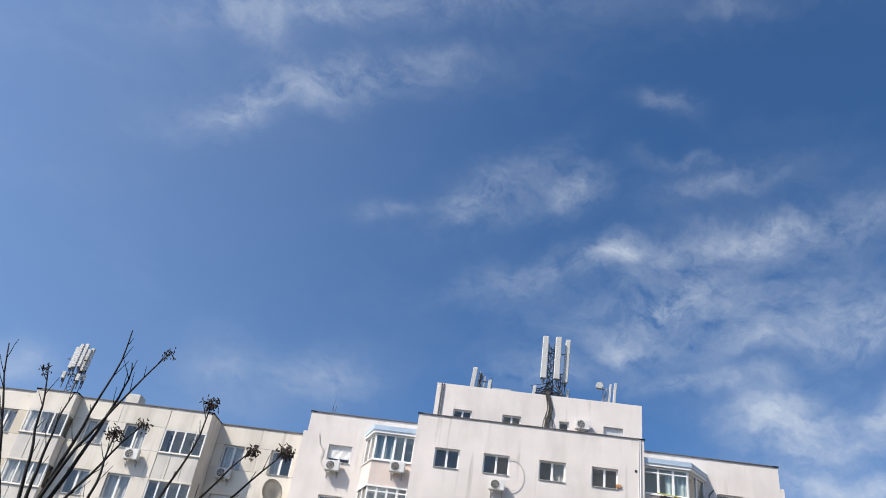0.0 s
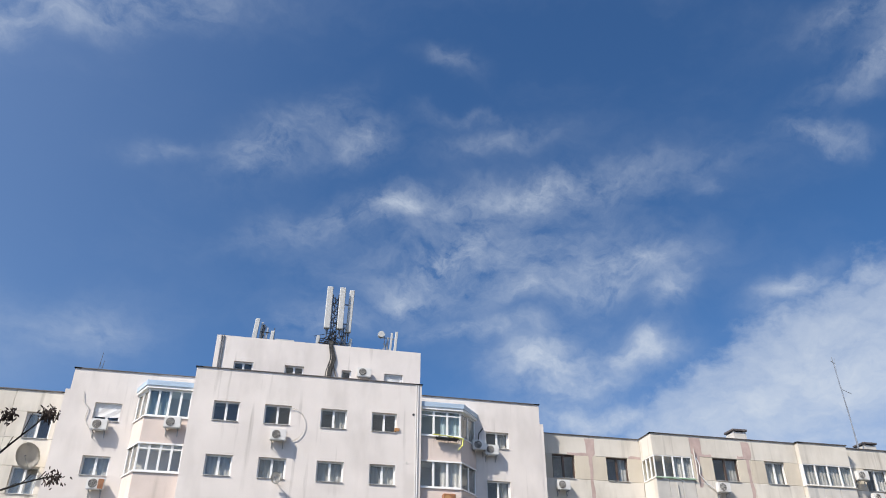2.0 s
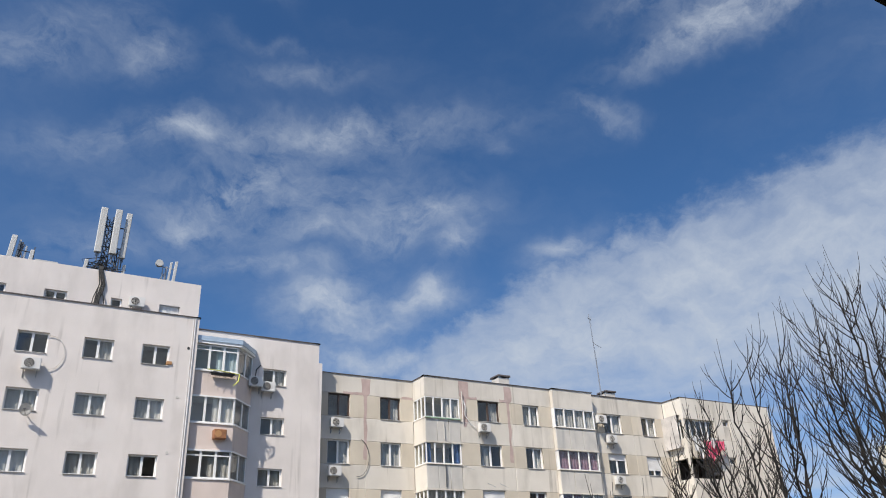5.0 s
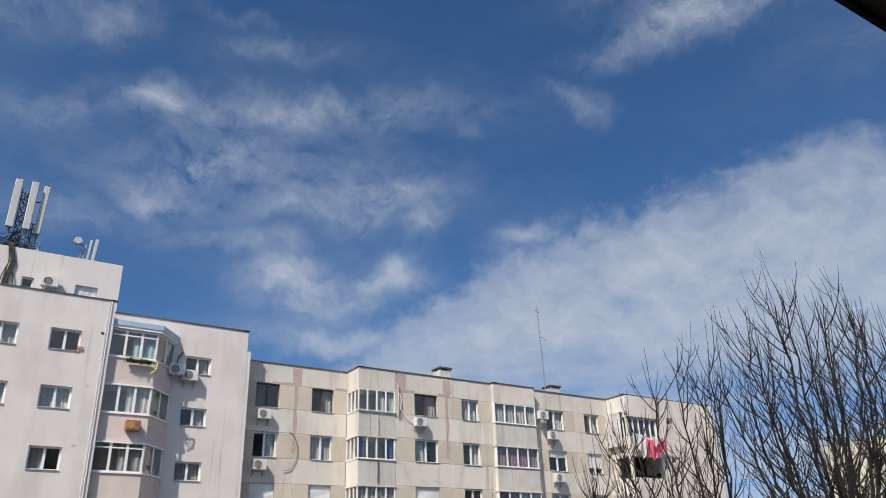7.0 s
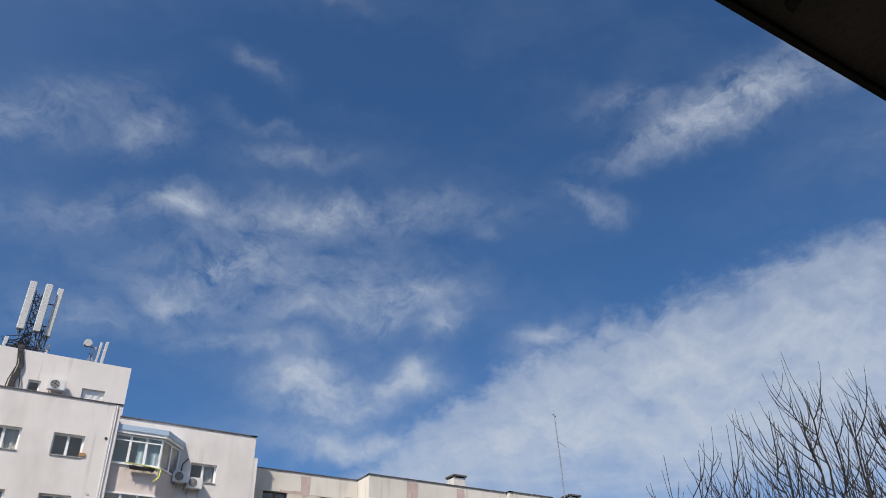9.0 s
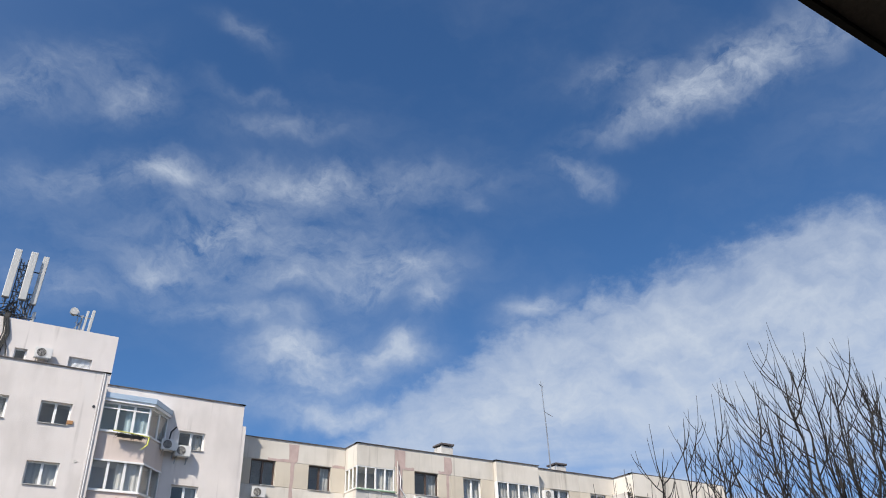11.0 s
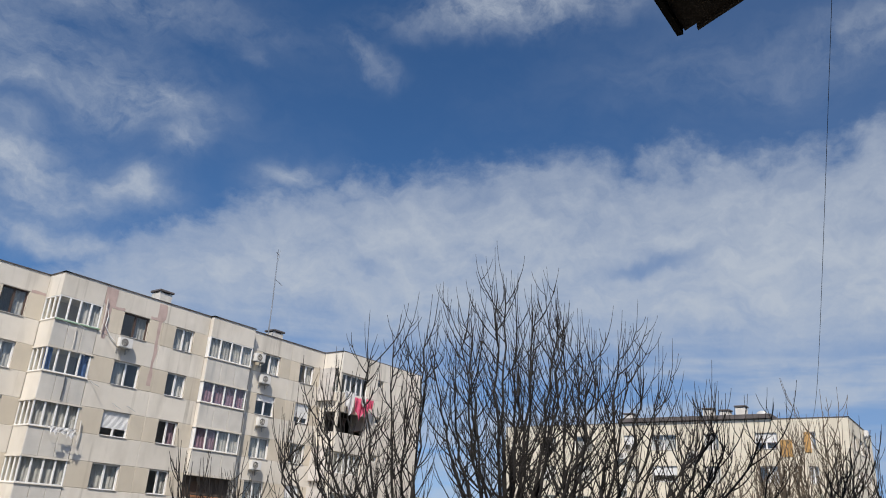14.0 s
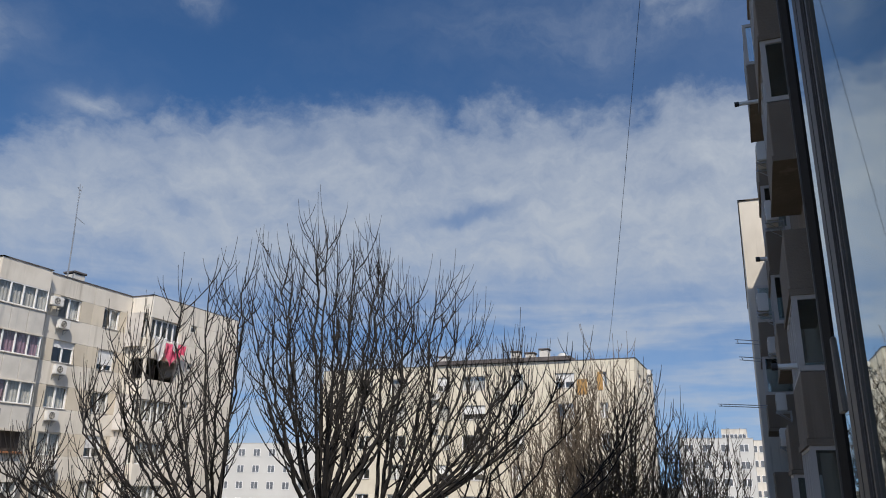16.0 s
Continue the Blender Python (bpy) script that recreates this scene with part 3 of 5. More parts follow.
P0, P1, PTOP = -5.74, 6.12, 26.27
bm = bmesh.new()
P_WIN = ((-4.6, -3.53), (-1.77, -0.7), (1.47, 2.03), (3.97, 5.07))
holed(bm, TOPF, P0, P1, ROOF - 0.25, PTOP, [(a, b, 23.6, 24.78) for a, b in P_WIN])
prism(bm, [(P0, 41), (P1, 41), (P1, 50), (P0, 50)], ROOF - 0.25, PTOP, top=False, skip=(0,))
part("top_floor_wall", bm, PLASTER, WHITE, "white rendered wall of the recessed top floor")
bm = bmesh.new()
quad(bm, (P0, 41, PTOP - 0.003), (P1, 41, PTOP - 0.003), (P1, 50, PTOP - 0.003), (P0, 50, PTOP - 0.003))
part("top_floor_roof", bm, ROOFING, WHITE)
for i, (a, b) in enumerate(P_WIN):
    window(WHITE, TOPF, a, b, 23.6, 24.78, sashes=2 if b - a > 0.8 else 1, dress="ablind" if i == 3 else "")
for u in (-5.47, -5.35):
    bm = bmesh.new()
    tube(bm, [TOPF.at(u, 0.05, ROOF - 0.2), TOPF.at(u, 0.05, PTOP)], [0.03, 0.03], 6)
    part("downpipe", bm, DARKSTEEL, WHITE)
for a, b in M_COLS:
    for k, z in enumerate(M_ROWS):
        window(WHITE, MID, a, b, z - 0.06, z + 0.98, dress=("rc", "rc", "", "")[int(a) % 4] if k == 0 else dress())
for k, z in enumerate(M_ROWS):
    window(WHITE, WING, *LW_WIN, z, z + 0.97, dress="ablind0.75" if k == 0 else dress())
    window(WHITE, WING, *RW_WIN, z - 0.06, z + 0.9, dress="rc" if k < 2 else dress())
# downpipe and cable at the middle wall's corner
for u, r in ((5.47, 0.02), (5.36, 0.011)):
    bm = bmesh.new()
    tube(bm, [MID.at(u, 0.05, 0), MID.at(u + 0.02, 0.05, 12), MID.at(u, 0.05, ROOF - 0.05)], [r] * 3, 6)
    part("downpipe", bm, PVC, WHITE)


def bay_stack(parent, side, u_in, u_front, u_out, rows):
    """Glazed balconies one above another, with a splayed outer cheek: parapet, glazing, slab each."""
    y0, y1 = 38.6, 39.98
    s = side
    for k, z in enumerate(rows):
        outline = [(u_in, y1), (u_in, y0), (u_front, y0), (u_out, y1)]
        if s > 0:
            outline = outline[::-1]
        grow = lambda e: [(x + (s * e if abs(x) > abs(u_in) + 0.5 else 0), y - (e if y < 39 else 0)) for x, y in outline]
        bm = bmesh.new()
        prism(bm, grow(0), z - 1.28, z, top=True, bottom=True)
        box_ = part("balcony_parapet", tidy(bm), BLUSH, parent, "pinkish rendered balcony parapet")
        bm = bmesh.new()
        prism(bm, grow(0.06), z, z + 0.05, bottom=True)
        prism(bm, grow(0.05), z - 1.36, z - 1.28, bottom=True)
        part("ledge", tidy(bm), PVC, parent)
        front = Face((0, y0 + 0.03), *SOUTH)
        a, b = sorted((u_in, u_front))
        top = z + 1.47
        w = window(parent, front, a, b, z + 0.05, top - 0.02, d=0.0, sashes=3 if s > 0 else 4, glass=GLASS if k % 3 else BLUEGLASS, sill=False, transom=1.12 if (k + (s > 0)) % 2 else 0.0, room=False, dress="rc" if s > 0 else ("" if k % 2 else "lc"))
        c = Vector((u_out - u_front, y1 - y0)).normalized()
        cheek = Face((u_front, y0), tuple(c), (c.y * s, -c.x * s))
        length = math.hypot(u_out - u_front, y1 - y0)
        window(parent, cheek, 0.02, length - 0.02, z + 0.05, top - 0.02, d=-0.03, sashes=2, sill=False, room=False)
        bm = bmesh.new()
        quad(bm, (u_in, 39.96, z - 0.1), (u_out, 39.96, z - 0.1), (u_out, 39.96, top), (u_in, 39.96, top))
        part("balcony_back", bm, PLASTER, parent)
        if k == 0:
            bm = bmesh.new()
            prism(bm, grow(0.12), top, top + 0.14, bottom=True)
            part("balcony_roof", tidy(bm), PVC, parent)
            bm = bmesh.new()
            prism(bm, grow(0.16), top + 0.14, top + 0.4, bottom=True)
            part("balcony_awning", tidy(bm), BLUESHEET, parent, "pale blue sheet cover over the top balcony")
        else:
            bm = bmesh.new()
            prism(bm, grow(-0.02), top - 0.02, top + 0.06, bottom=True)
            part("slab", tidy(bm), BLUSH, parent)


BAY_ROWS = [20.53 - STOREY * k for k in range(8)]
bay_stack(WHITE, -1, M0, -8.38, -9.05, BAY_ROWS)
bay_stack(WHITE, 1, M1, 7.95, 9.15, BAY_ROWS)

put_unit(MID, -1.75, 19.6)
put_unit(WING, -10.6, 20.0)
put_unit(WING, -10.15, 17.1, proto=AC_RED)
put_unit(Face((0, 38.6), *SOUTH), -6.95, 19.95)
put_unit(TOPF, 2.75, 24.33)
put_unit(WING, 9.25, 20.25, 0.12)
put_unit(WING, 10.0, 20.05)
hose(MID, [(-1.3, 0.05, 21.35)] + arc(-1.15, 20.55, 0.7, 0.85, 85, -80), 0.013, 'grey air-conditioner pipe looped on the wall', GREYPANEL)
hose(WING, [(-11.75, 0.05, 22.0), (-11.65, 0.06, 21.5), (-11.35, 0.06, 21.2), (-11.4, 0.06, 20.6), (-11.15, 0.1, 20.2)], 0.02, "grey air-conditioner pipe run on the wall", GREYPANEL)
hose(WING, [(9.6, 0.05, 21.6), (9.35, 0.06, 21.3), (9.3, 0.08, 20.8)])
hose(TOPF, [(1.2, 0.06, 24.2), (2.0, 0.06, 23.95), (2.6, 0.1, 24.0)], 0.035, "white air-conditioner pipe on the wall", PVC)

# white dish with its back to the wall, by a second-floor window
dish(MID, -1.6, 17.75, 0.27, -25, 0.2, ACWHITE)
# washing and a yellow strip under the top balcony
bm = bmesh.new()
G = Face((0, 38.6), *SOUTH)
tube(bm, [G.at(6.3, 0.35, 20.55), G.at(7.1, 0.38, 20.5), G.at(8.0, 0.3, 20.42)], [0.03] * 3, 5)
tube(bm, [G.at(8.0, 0.3, 20.42), G.at(7.95, 0.32, 20.05), G.at(7.7, 0.3, 19.8)], [0.035, 0.035, 0.02], 5)
tagged(part("drying_line", bm, YELLOW), "yellow plastic strip hanging under the balcony glazing", "strip")
bm = bmesh.new()
box(bm, G, 6.55, 7.7, 0.1, 0.28, 20.32, 20.44)
for i in range(60):
    p = G.at(rng.uniform(6.5, 7.75), rng.uniform(0.12, 0.34), 20.4)
    tube(bm, [p, p + Vector((rng.uniform(-0.12, 0.12), rng.uniform(-0.12, 0.02), rng.uniform(-0.02, 0.1))), p + Vector((rng.uniform(-0.2, 0.2), -0.1, rng.uniform(-0.28, 0.02)))], [0.012, 0.02, 0.006], 4)
tagged(part("flower_box", bm, DARK), "dark dried plants in a balcony box", "flower box")
F2 = thing("balcony_crate", "rusty orange crate on brackets below the balcony glazing", "crate", at=G.at(7.2, 0, 17.0))
bm = bmesh.new()
box(bm, G, 6.9, 7.55, 0.02, 0.4, 17.02, 17.5)
bmesh.ops.bevel(bm, geom=bm.edges[:], offset=0.03, segments=1, affect="EDGES")
part("casing", tidy(bm), RED, F2)
bm = bmesh.new()
ring(bm, G, 7.12, 17.26, 0.40, 0.412, 0, 0.17)
part("fan", bm, ORANGE, F2)
bm = bmesh.new()
box(bm, MID, 4.25, 4.5, -0.1, 0.06, 20.58, 20.74)
tagged(part("flower_pot", bm, ORANGE), "orange flower pot on a window sill", "flower pot")

# vents on the middle wall
for u, z in ((5.25, 21.55), (4.95, 18.95), (4.75, 16.2)):
    bm = bmesh.new()
    ring(bm, MID, u, z, 0, 0.02, 0, 0.07, 12)
    tagged(part("wall_vent", bm, DARK if z > 20 else GREYPANEL), "small round vent in the white wall", "vent")


# ---- masts on the roof ----
def panel_antenna(parent, x, y, z0, z1, w, dpt, lean=0.07, mat=ANTENNA):
    bm = bmesh.new()
    v, fs = box(bm, None, x - w / 2, x + w / 2, y - dpt / 2, y + dpt / 2, z0, z1)
    bmesh.ops.bevel(bm, geom=[e for e in bm.edges], offset=min(w, dpt) * 0.12, segments=1, affect="EDGES")
    for v in bm.verts:
        v.co.x += (v.co.z - z0) * lean
    p = part("antenna_panel", tidy(bm), mat, parent)
    bm = bmesh.new()
    tube(bm, [Vector((x + 0.02 - 0.5 * lean, y + dpt * 0.9, z0 - 0.5)), Vector((x + 0.02 + (z1 - 0.1 - z0) * lean, y + dpt * 0.9, z1 - 0.1))], [0.035, 0.035], 6)
    for k in range(3):
        tube(bm, [Vector((x - w * 0.2 + k * w * 0.2, y, z0)), Vector((x - w * 0.2 + k * w * 0.2, y + 0.05, z0 - 0.22))], [0.02, 0.02], 5)
    part("mount", bm, DARKSTEEL, p)


def lattice(bm, x, y, z0, z1, half, step, r=0.022):
    legs = [(x - half, y - half), (x + half, y - half), (x, y + half)]
    for a, b in legs:
        tube(bm, [Vector((a, b, z0)), Vector((a, b, z1))], [r * 1.4] * 2, 5)
    n = int((z1 - z0) / step)
    for k in range(n):
        for i in range(3):
            a, b = legs[i], legs[(i + 1) % 3]
            if k % 2:
                a, b = b, a
            tube(bm, [Vector((*a, z0 + k * step)), Vector((*b, z0 + (k + 1) * step))], [r] * 2, 4)


mast = thing("antenna_mast", "steel lattice mast with three long white antenna panels on the roof", "antenna mast", "masts on the roofs", at=(0.9, 42, PTOP))
bm = bmesh.new()
lattice(bm, 0.86, 42.0, PTOP - 0.1, 30.0, 0.17, 0.26)
lattice(bm, 1.52, 42.1, PTOP - 0.1, 28.2, 0.12, 0.26)
for dx in (-0.85, 0.85):
    tube(bm, [Vector((1.0 + dx, 41.6, PTOP - 0.1)), Vector((1.0 + dx * 0.2, 42, PTOP + 1.3))], [0.04, 0.04], 5)
tube(bm, [Vector((0.0, 41.5, PTOP + 0.3)), Vector((1.9, 41.5, PTOP + 0.3))], [0.04] * 2, 5)
tube(bm, [Vector((0.35, 41.7, 29.3)), Vector((1.8, 41.7, 29.3))], [0.035] * 2, 5)
tube(bm, [Vector((0.35, 41.7, 28.0)), Vector((1.8, 41.7, 28.0))], [0.035] * 2, 5)
part("lattice", bm, DARKSTEEL, mast)
panel_antenna(mast, 0.43, 41.5, 27.5, 30.3, 0.36, 0.26, 0.01)
panel_antenna(mast, 1.2, 41.35, 27.45, 30.25, 0.36, 0.26, 0.01)
panel_antenna(mast, 1.74, 41.6, 27.4, 30.25, 0.3, 0.24, 0.03)
panel_antenna(mast, 1.9, 41.7, PTOP + 0.2, PTOP + 0.8, 0.16, 0.14)
panel_antenna(mast, -0.05, 41.6, PTOP + 0.15, PTOP + 0.75, 0.2, 0.18)
bm = bmesh.new()
for k in range(26):
    x, y = 0.85 + rng.uniform(-0.9, 0.9), 41.6 + rng.uniform(-0.3, 0.3)
    z = PTOP + rng.uniform(0.02, 0.25)
    tube(bm, [Vector((x, y, z)), Vector((x + rng.uniform(-0.4, 0.4), y, z + rng.uniform(0.1, 0.5))), Vector((0.85 + rng.uniform(-0.3, 0.3), 41.6, z + rng.uniform(0.2, 1.0)))], [0.022] * 3, 4)
tagged(part("cable_tangle", bm, CABLE, mast, "tangle of black feeder cables"), kind="stuff")
bm = bmesh.new()
for k in range(9):
    a = rng.uniform(-0.12, 0.12)
    tube(bm, [Vector((0.75 + a, 41.3, PTOP + 0.35)), Vector((0.72 + a, 40.93, PTOP + 0.02)), Vector((0.8 + a * 1.3 + 0.02 * k, 40.9, 25.4)), Vector((0.72 + a * 1.6, 40.9, 24.6)), Vector((0.65 + a * 2, 40.9, 23.3))], [0.028] * 5, 5)
tube(bm, [Vector((0.85, 40.9, 25.2)), Vector((1.05, 40.88, 24.7)), Vector((1.15, 40.9, 24.1)), Vector((1.6, 40.9, 23.8))], [0.035] * 4, 5)
tagged(part("cable_run", bm, CABLE, mast, "thick black cable run down the wall"), kind="stuff")

small = thing("antenna_mast", "short steel frame with slim antenna panels on the roof", "antenna mast", "masts on the roofs", at=(-3.3, 42, PTOP))
panel_antenna(small, -3.72, 41.6, PTOP + 0.1, 27.75, 0.27, 0.2)
panel_antenna(small, -3.42, 41.75, PTOP + 0.1, 27.6, 0.1, 0.1)
panel_antenna(small, -3.05, 41.75, PTOP + 0.15, 27.3, 0.09, 0.1, mat=STEEL)
panel_antenna(small, -3.28, 41.8, PTOP + 0.35, 27.5, 0.13, 0.12, mat=DARKSTEEL)
panel_antenna(small, -2.72, 41.7, PTOP + 0.2, 27.1, 0.2, 0.16)
bm = bmesh.new()
for a, b in (((-3.4, 41.6, PTOP), (-3.1, 41.8, 27.4)), ((-3.0, 41.6, PTOP), (-3.35, 41.8, 27.3)), ((-3.4, 41.7, 27.0), (-2.6, 41.7, 26.95)), ((-2.6, 41.7, PTOP), (-2.6, 41.7, 27.3))):
    tube(bm, [Vector(a), Vector(b)], [0.03, 0.03], 5)
part("frame", bm, DARKSTEEL, small)
bm = bmesh.new()
box(bm, None, -2.5, -1.4, 41.5, 42.3, PTOP - 0.1, PTOP + 0.28)
tagged(part("roof_box", bm, ANTENNA), "low white equipment box on the roof", "equipment box")

right_mast = thing("antenna_mast", "short steel frame with a drum dish and slim panels", "antenna mast", "masts on the roofs", at=(4.3, 42, PTOP))
panel_antenna(right_mast, 4.62, 41.6, PTOP + 0.05, 27.75, 0.16, 0.14)
panel_antenna(right_mast, 4.36, 41.7, PTOP + 0.2, 27.7, 0.12, 0.1)
panel_antenna(right_mast, 4.15, 41.7, PTOP + 0.2, 27.4, 0.1, 0.1, mat=STEEL)
bm = bmesh.new()
for a, b in (((4.0, 41.6, PTOP), (4.0, 41.7, 27.6)), ((3.75, 41.6, PTOP), (4.2, 41.8, 27.1)), ((4.5, 41.6, PTOP), (3.95, 41.8, 27.0)), ((3.8, 41.7, 27.35), (4.6, 41.7, 27.3))):
    tube(bm, [Vector(a), Vector(b)], [0.03, 0.03], 5)
part("frame", bm, STEEL, right_mast)
bm = bmesh.new()
ring(bm, Face((0, 41.5), *SOUTH), 3.75, 27.45, -0.15, 0.1, 0, 0.2, 18)
part("drum", tidy(bm), ANTENNA, right_mast, "pale drum antenna", smooth=False)
bm = bmesh.new()
for u, h in ((-11.6, 1.35), (-11.45, 0.9), (-10.8, 0.25)):
    tube(bm, [Vector((u, 41, ROOF - 0.2)), Vector((u + 0.1, 41, ROOF + h))], [0.02, 0.012], 5)
tube(bm, [Vector((-11.55, 41, ROOF + 0.8)), Vector((-11.25, 41, ROOF - 0.2))], [0.012] * 2, 4)
tagged(part("roof_rod", bm, DARKSTEEL), "thin steel rods on the roof edge", "rod")


# ---- panel-built blocks ----
def board(name, F, u0, u1, z0, z1, mat, parent, d=0.0, thick=0.05):
    """One facade panel with small chamfered edges, standing proud of the joints."""
    bm = bmesh.new()
    e = 0.015
    back = [F.at(*p) for p in ((u0, d - thick, z0), (u1, d - thick, z0), (u1, d - thick, z1), (u0, d - thick, z1))]
    mid = [F.at(*p) for p in ((u0, d - e, z0), (u1, d - e, z0), (u1, d - e, z1), (u0, d - e, z1))]
    hi = [F.at(*p) for p in ((u0 + e, d, z0 + e), (u1 - e, d, z0 + e), (u1 - e, d, z1 - e), (u0 + e, d, z1 - e))]
    a, b, c = ([bm.verts.new(p) for p in q] for q in (back, mid, hi))
    bm.faces.new(c)
    for k in range(4):
        j = (k + 1) % 4
        bm.faces.new((a[k], a[j], b[j], b[k]))
        bm.faces.new((b[k], b[j], c[j], c[k]))
    return part(name, bm, mat, parent)


GAP = 0.006


def panel_wall(parent, F, u0, u1, top, cols, rows, high, styles=None, pier=TAN, band=CREAM, glass_frames=None):
    """A wall of large panels: bands between the storeys and piers beside the windows, with sunk joints."""
    holes = [(a, b, z, z + high) for a, b in cols for z in rows]
    bm = bmesh.new()
    holed(bm, F, u0, u1, 0, top, holes, d=-0.018, reveal=0.25)
    wall = part("wall", bm, JOINT, parent, "panel-built wall with sunk joints")
    cuts = [u0] + [(cols[i][1] + cols[i + 1][0]) / 2 for i in range(len(cols) - 1)] + [u1]
    for i, (a, b) in enumerate(cols):
        l, r = cuts[i] + GAP, cuts[i + 1] - GAP
        for k, z in enumerate(rows):
            up = top if k == 0 else rows[k - 1]
            board("panel", F, l, r, z + high + GAP, up - GAP, band, wall)
            if a - l > 0.1:
                board("panel", F, l, a, z + GAP, z + high - GAP, pier, wall)
            if r - b > 0.1:
                board("panel", F, b, r, z + GAP, z + high - GAP, pier, wall)
            fr = BROWNFRAME if (glass_frames and (i, k) in glass_frames) else PVC
            st = styles.get((i, k), None) if styles else None
            window(parent, F, a, b, z, z + high, d=-0.16, frame=fr, dress=dress() if st is None else st)
        board("panel", F, l, r, 0, rows[-1] - GAP, band, wall)
    return wall


def box_bay(parent, x0, x1, yf, yb, rows, low, high, top, sashes=4, side=-1, styles=None, dark=(), trim=PVC):
    """Glazed balconies standing out from a panel wall, with cement-board parapets."""
    F = Face((0, yf), *SOUTH)
    for k, z in enumerate(rows):
        up = top if k == 0 else rows[k - 1] - low
        n = 3
        for i in range(n):
            a = x0 + (x1 - x0) * i / n
            board("board", F, a + 0.01, a + (x1 - x0) / n - 0.01, z - low, z - 0.03, GREYPANEL, parent)
        bm = bmesh.new()
        box(bm, None, x0 - 0.04, x1 + 0.04, yf - 0.05, yb, z - low - 0.1, z - low - 0.005)
        part("slab", bm, CREAM, parent)
        bm = bmesh.new()
        box(bm, None, x0 - 0.03, x1 + 0.03, yf - 0.06, yb, z - 0.025, z + 0.02)
        part("sill", bm, CREAM, parent)
        bm = bmesh.new()
        for xs in (x0, x1 - 0.06):
            box(bm, None, xs, xs + 0.06, yf + 0.052, yb - 0.02, z - low, z - 0.03)
        box(bm, None, x0, x1, yb - 0.06, yb - 0.025, z - low, up - 0.1)
        # open balconies get a near-black shell in place of deep shade
        part("balcony_shell", bm, CREAM if k not in dark else RUST_AND_SHADE, parent)
        if k not in dark:
            window(parent, F, x0, x1, z + 0.02, z + high, d=-0.03, sashes=sashes, sill=False, room=False, dress=(styles or {}).get(k, ""), frame=trim, fat=0.055)
            cheek = Face((x0 if side < 0 else x1, yf), (0, 1), (side, 0))
            window(parent, cheek, 0.03, yb - yf - 0.03, z + 0.02, z + high, d=-0.03, sashes=3, sill=False, room=False, frame=trim, fat=0.055)
            other = Face((x1, yf), (0, 1), (1, 0))
            if side < 0:
                window(parent, other, 0.03, yb - yf - 0.03, z + 0.02, z + high, d=-0.03, sashes=2, sill=False, room=False, frame=trim)
        if up - (z + high) > 0.25:
            bm = bmesh.new()
            box(bm, None, x0, x1, yf, yb, z + high, up)
            part("balcony_top", bm, CREAM, parent)


def block_body(parent, outline, top, mat=CREAM, skip=()):
    bm = bmesh.new()
    prism(bm, outline, 0, top, top=False, skip=skip)
    part("side_wall", bm, mat, parent)
    bm = bmesh.new()
    bm.faces.new([bm.verts.new((x, y, top - 0.12)) for x, y in outline])
    part("roof", bm, ROOFING, parent)
    coping(parent, outline, top, 0.28)


BROOF, BY, BAYY, ENDY = 21.92, 40.95, 39.4, 37.8
BS = 2.75
B_ROWS = [19.33 - BS * k for k in range(7)]
MY, M2Y = 39.42, 39.6
EAST = thing("apartment_building", "cream and tan panel-built apartment block with glazed balconies", "building", at=(31, 46, 0))
BF = Face((0, BY), *SOUTH)
panel_wall(EAST, BF, 13.12, 19.72, BROOF, ((14.05, 15.45), (17.45, 18.82)), B_ROWS, 1.4,
           {(0, 0): "", (1, 0): "rc", (0, 1): "rc", (1, 1): "ac", (0, 2): "ablind0.9", (1, 2): "ablind0.9"}, glass_frames={(0, 0), (1, 0)})
MF, M2F = Face((0, MY), *SOUTH), Face((0, M2Y), *SOUTH)
panel_wall(EAST, MF, 22.17, 29.33, BROOF, ((23.53, 25.17), (27.0, 28.32)), B_ROWS, 1.35,
           {(0, 0): "rc", (1, 0): "ac", (0, 1): "lc", (1, 1): "rc", (0, 2): "ablind0.7", (1, 2): "rm", (0, 3): "ac", (1, 3): "rc"}, glass_frames={(0, 0)})
panel_wall(EAST, M2F, 32.77, 39.88, BROOF, ((34.04, 35.68), (37.57, 38.95)), B_ROWS, 1.35, {(0, 0): "rc", (1, 1): "ablind0.75", (1, 0): "rc"})
box_bay(EAST, 19.7, 22.15, BAYY, BY, B_ROWS, 1.4, 1.3, BROOF, 4, styles={0: "rc", 1: "eb fb", 2: "ac", 3: "ac", 4: "ac"})
box_bay(EAST, 29.35, 32.75, 39.12, M2Y, B_ROWS, 1.4, 1.3, BROOF, 4, styles={1: "am", 0: "lc rc", 2: "lm rc", 4: "ac"}, dark=(3,))
EF = Face((0, ENDY), *SOUTH)
bm = bmesh.new()
SMALL = [(43.95, 44.6, z + 0.75, z + 1.2) for z in B_ROWS]
OPEN = [(40.05, 42.9, z - 0.35, z + 1.05) for z in B_ROWS]
holed(bm, EF, 39.9, 49.35, 0, BROOF, SMALL + OPEN, reveal=0.2)
end_wall = part("end_wall", bm, JOINT, EAST)
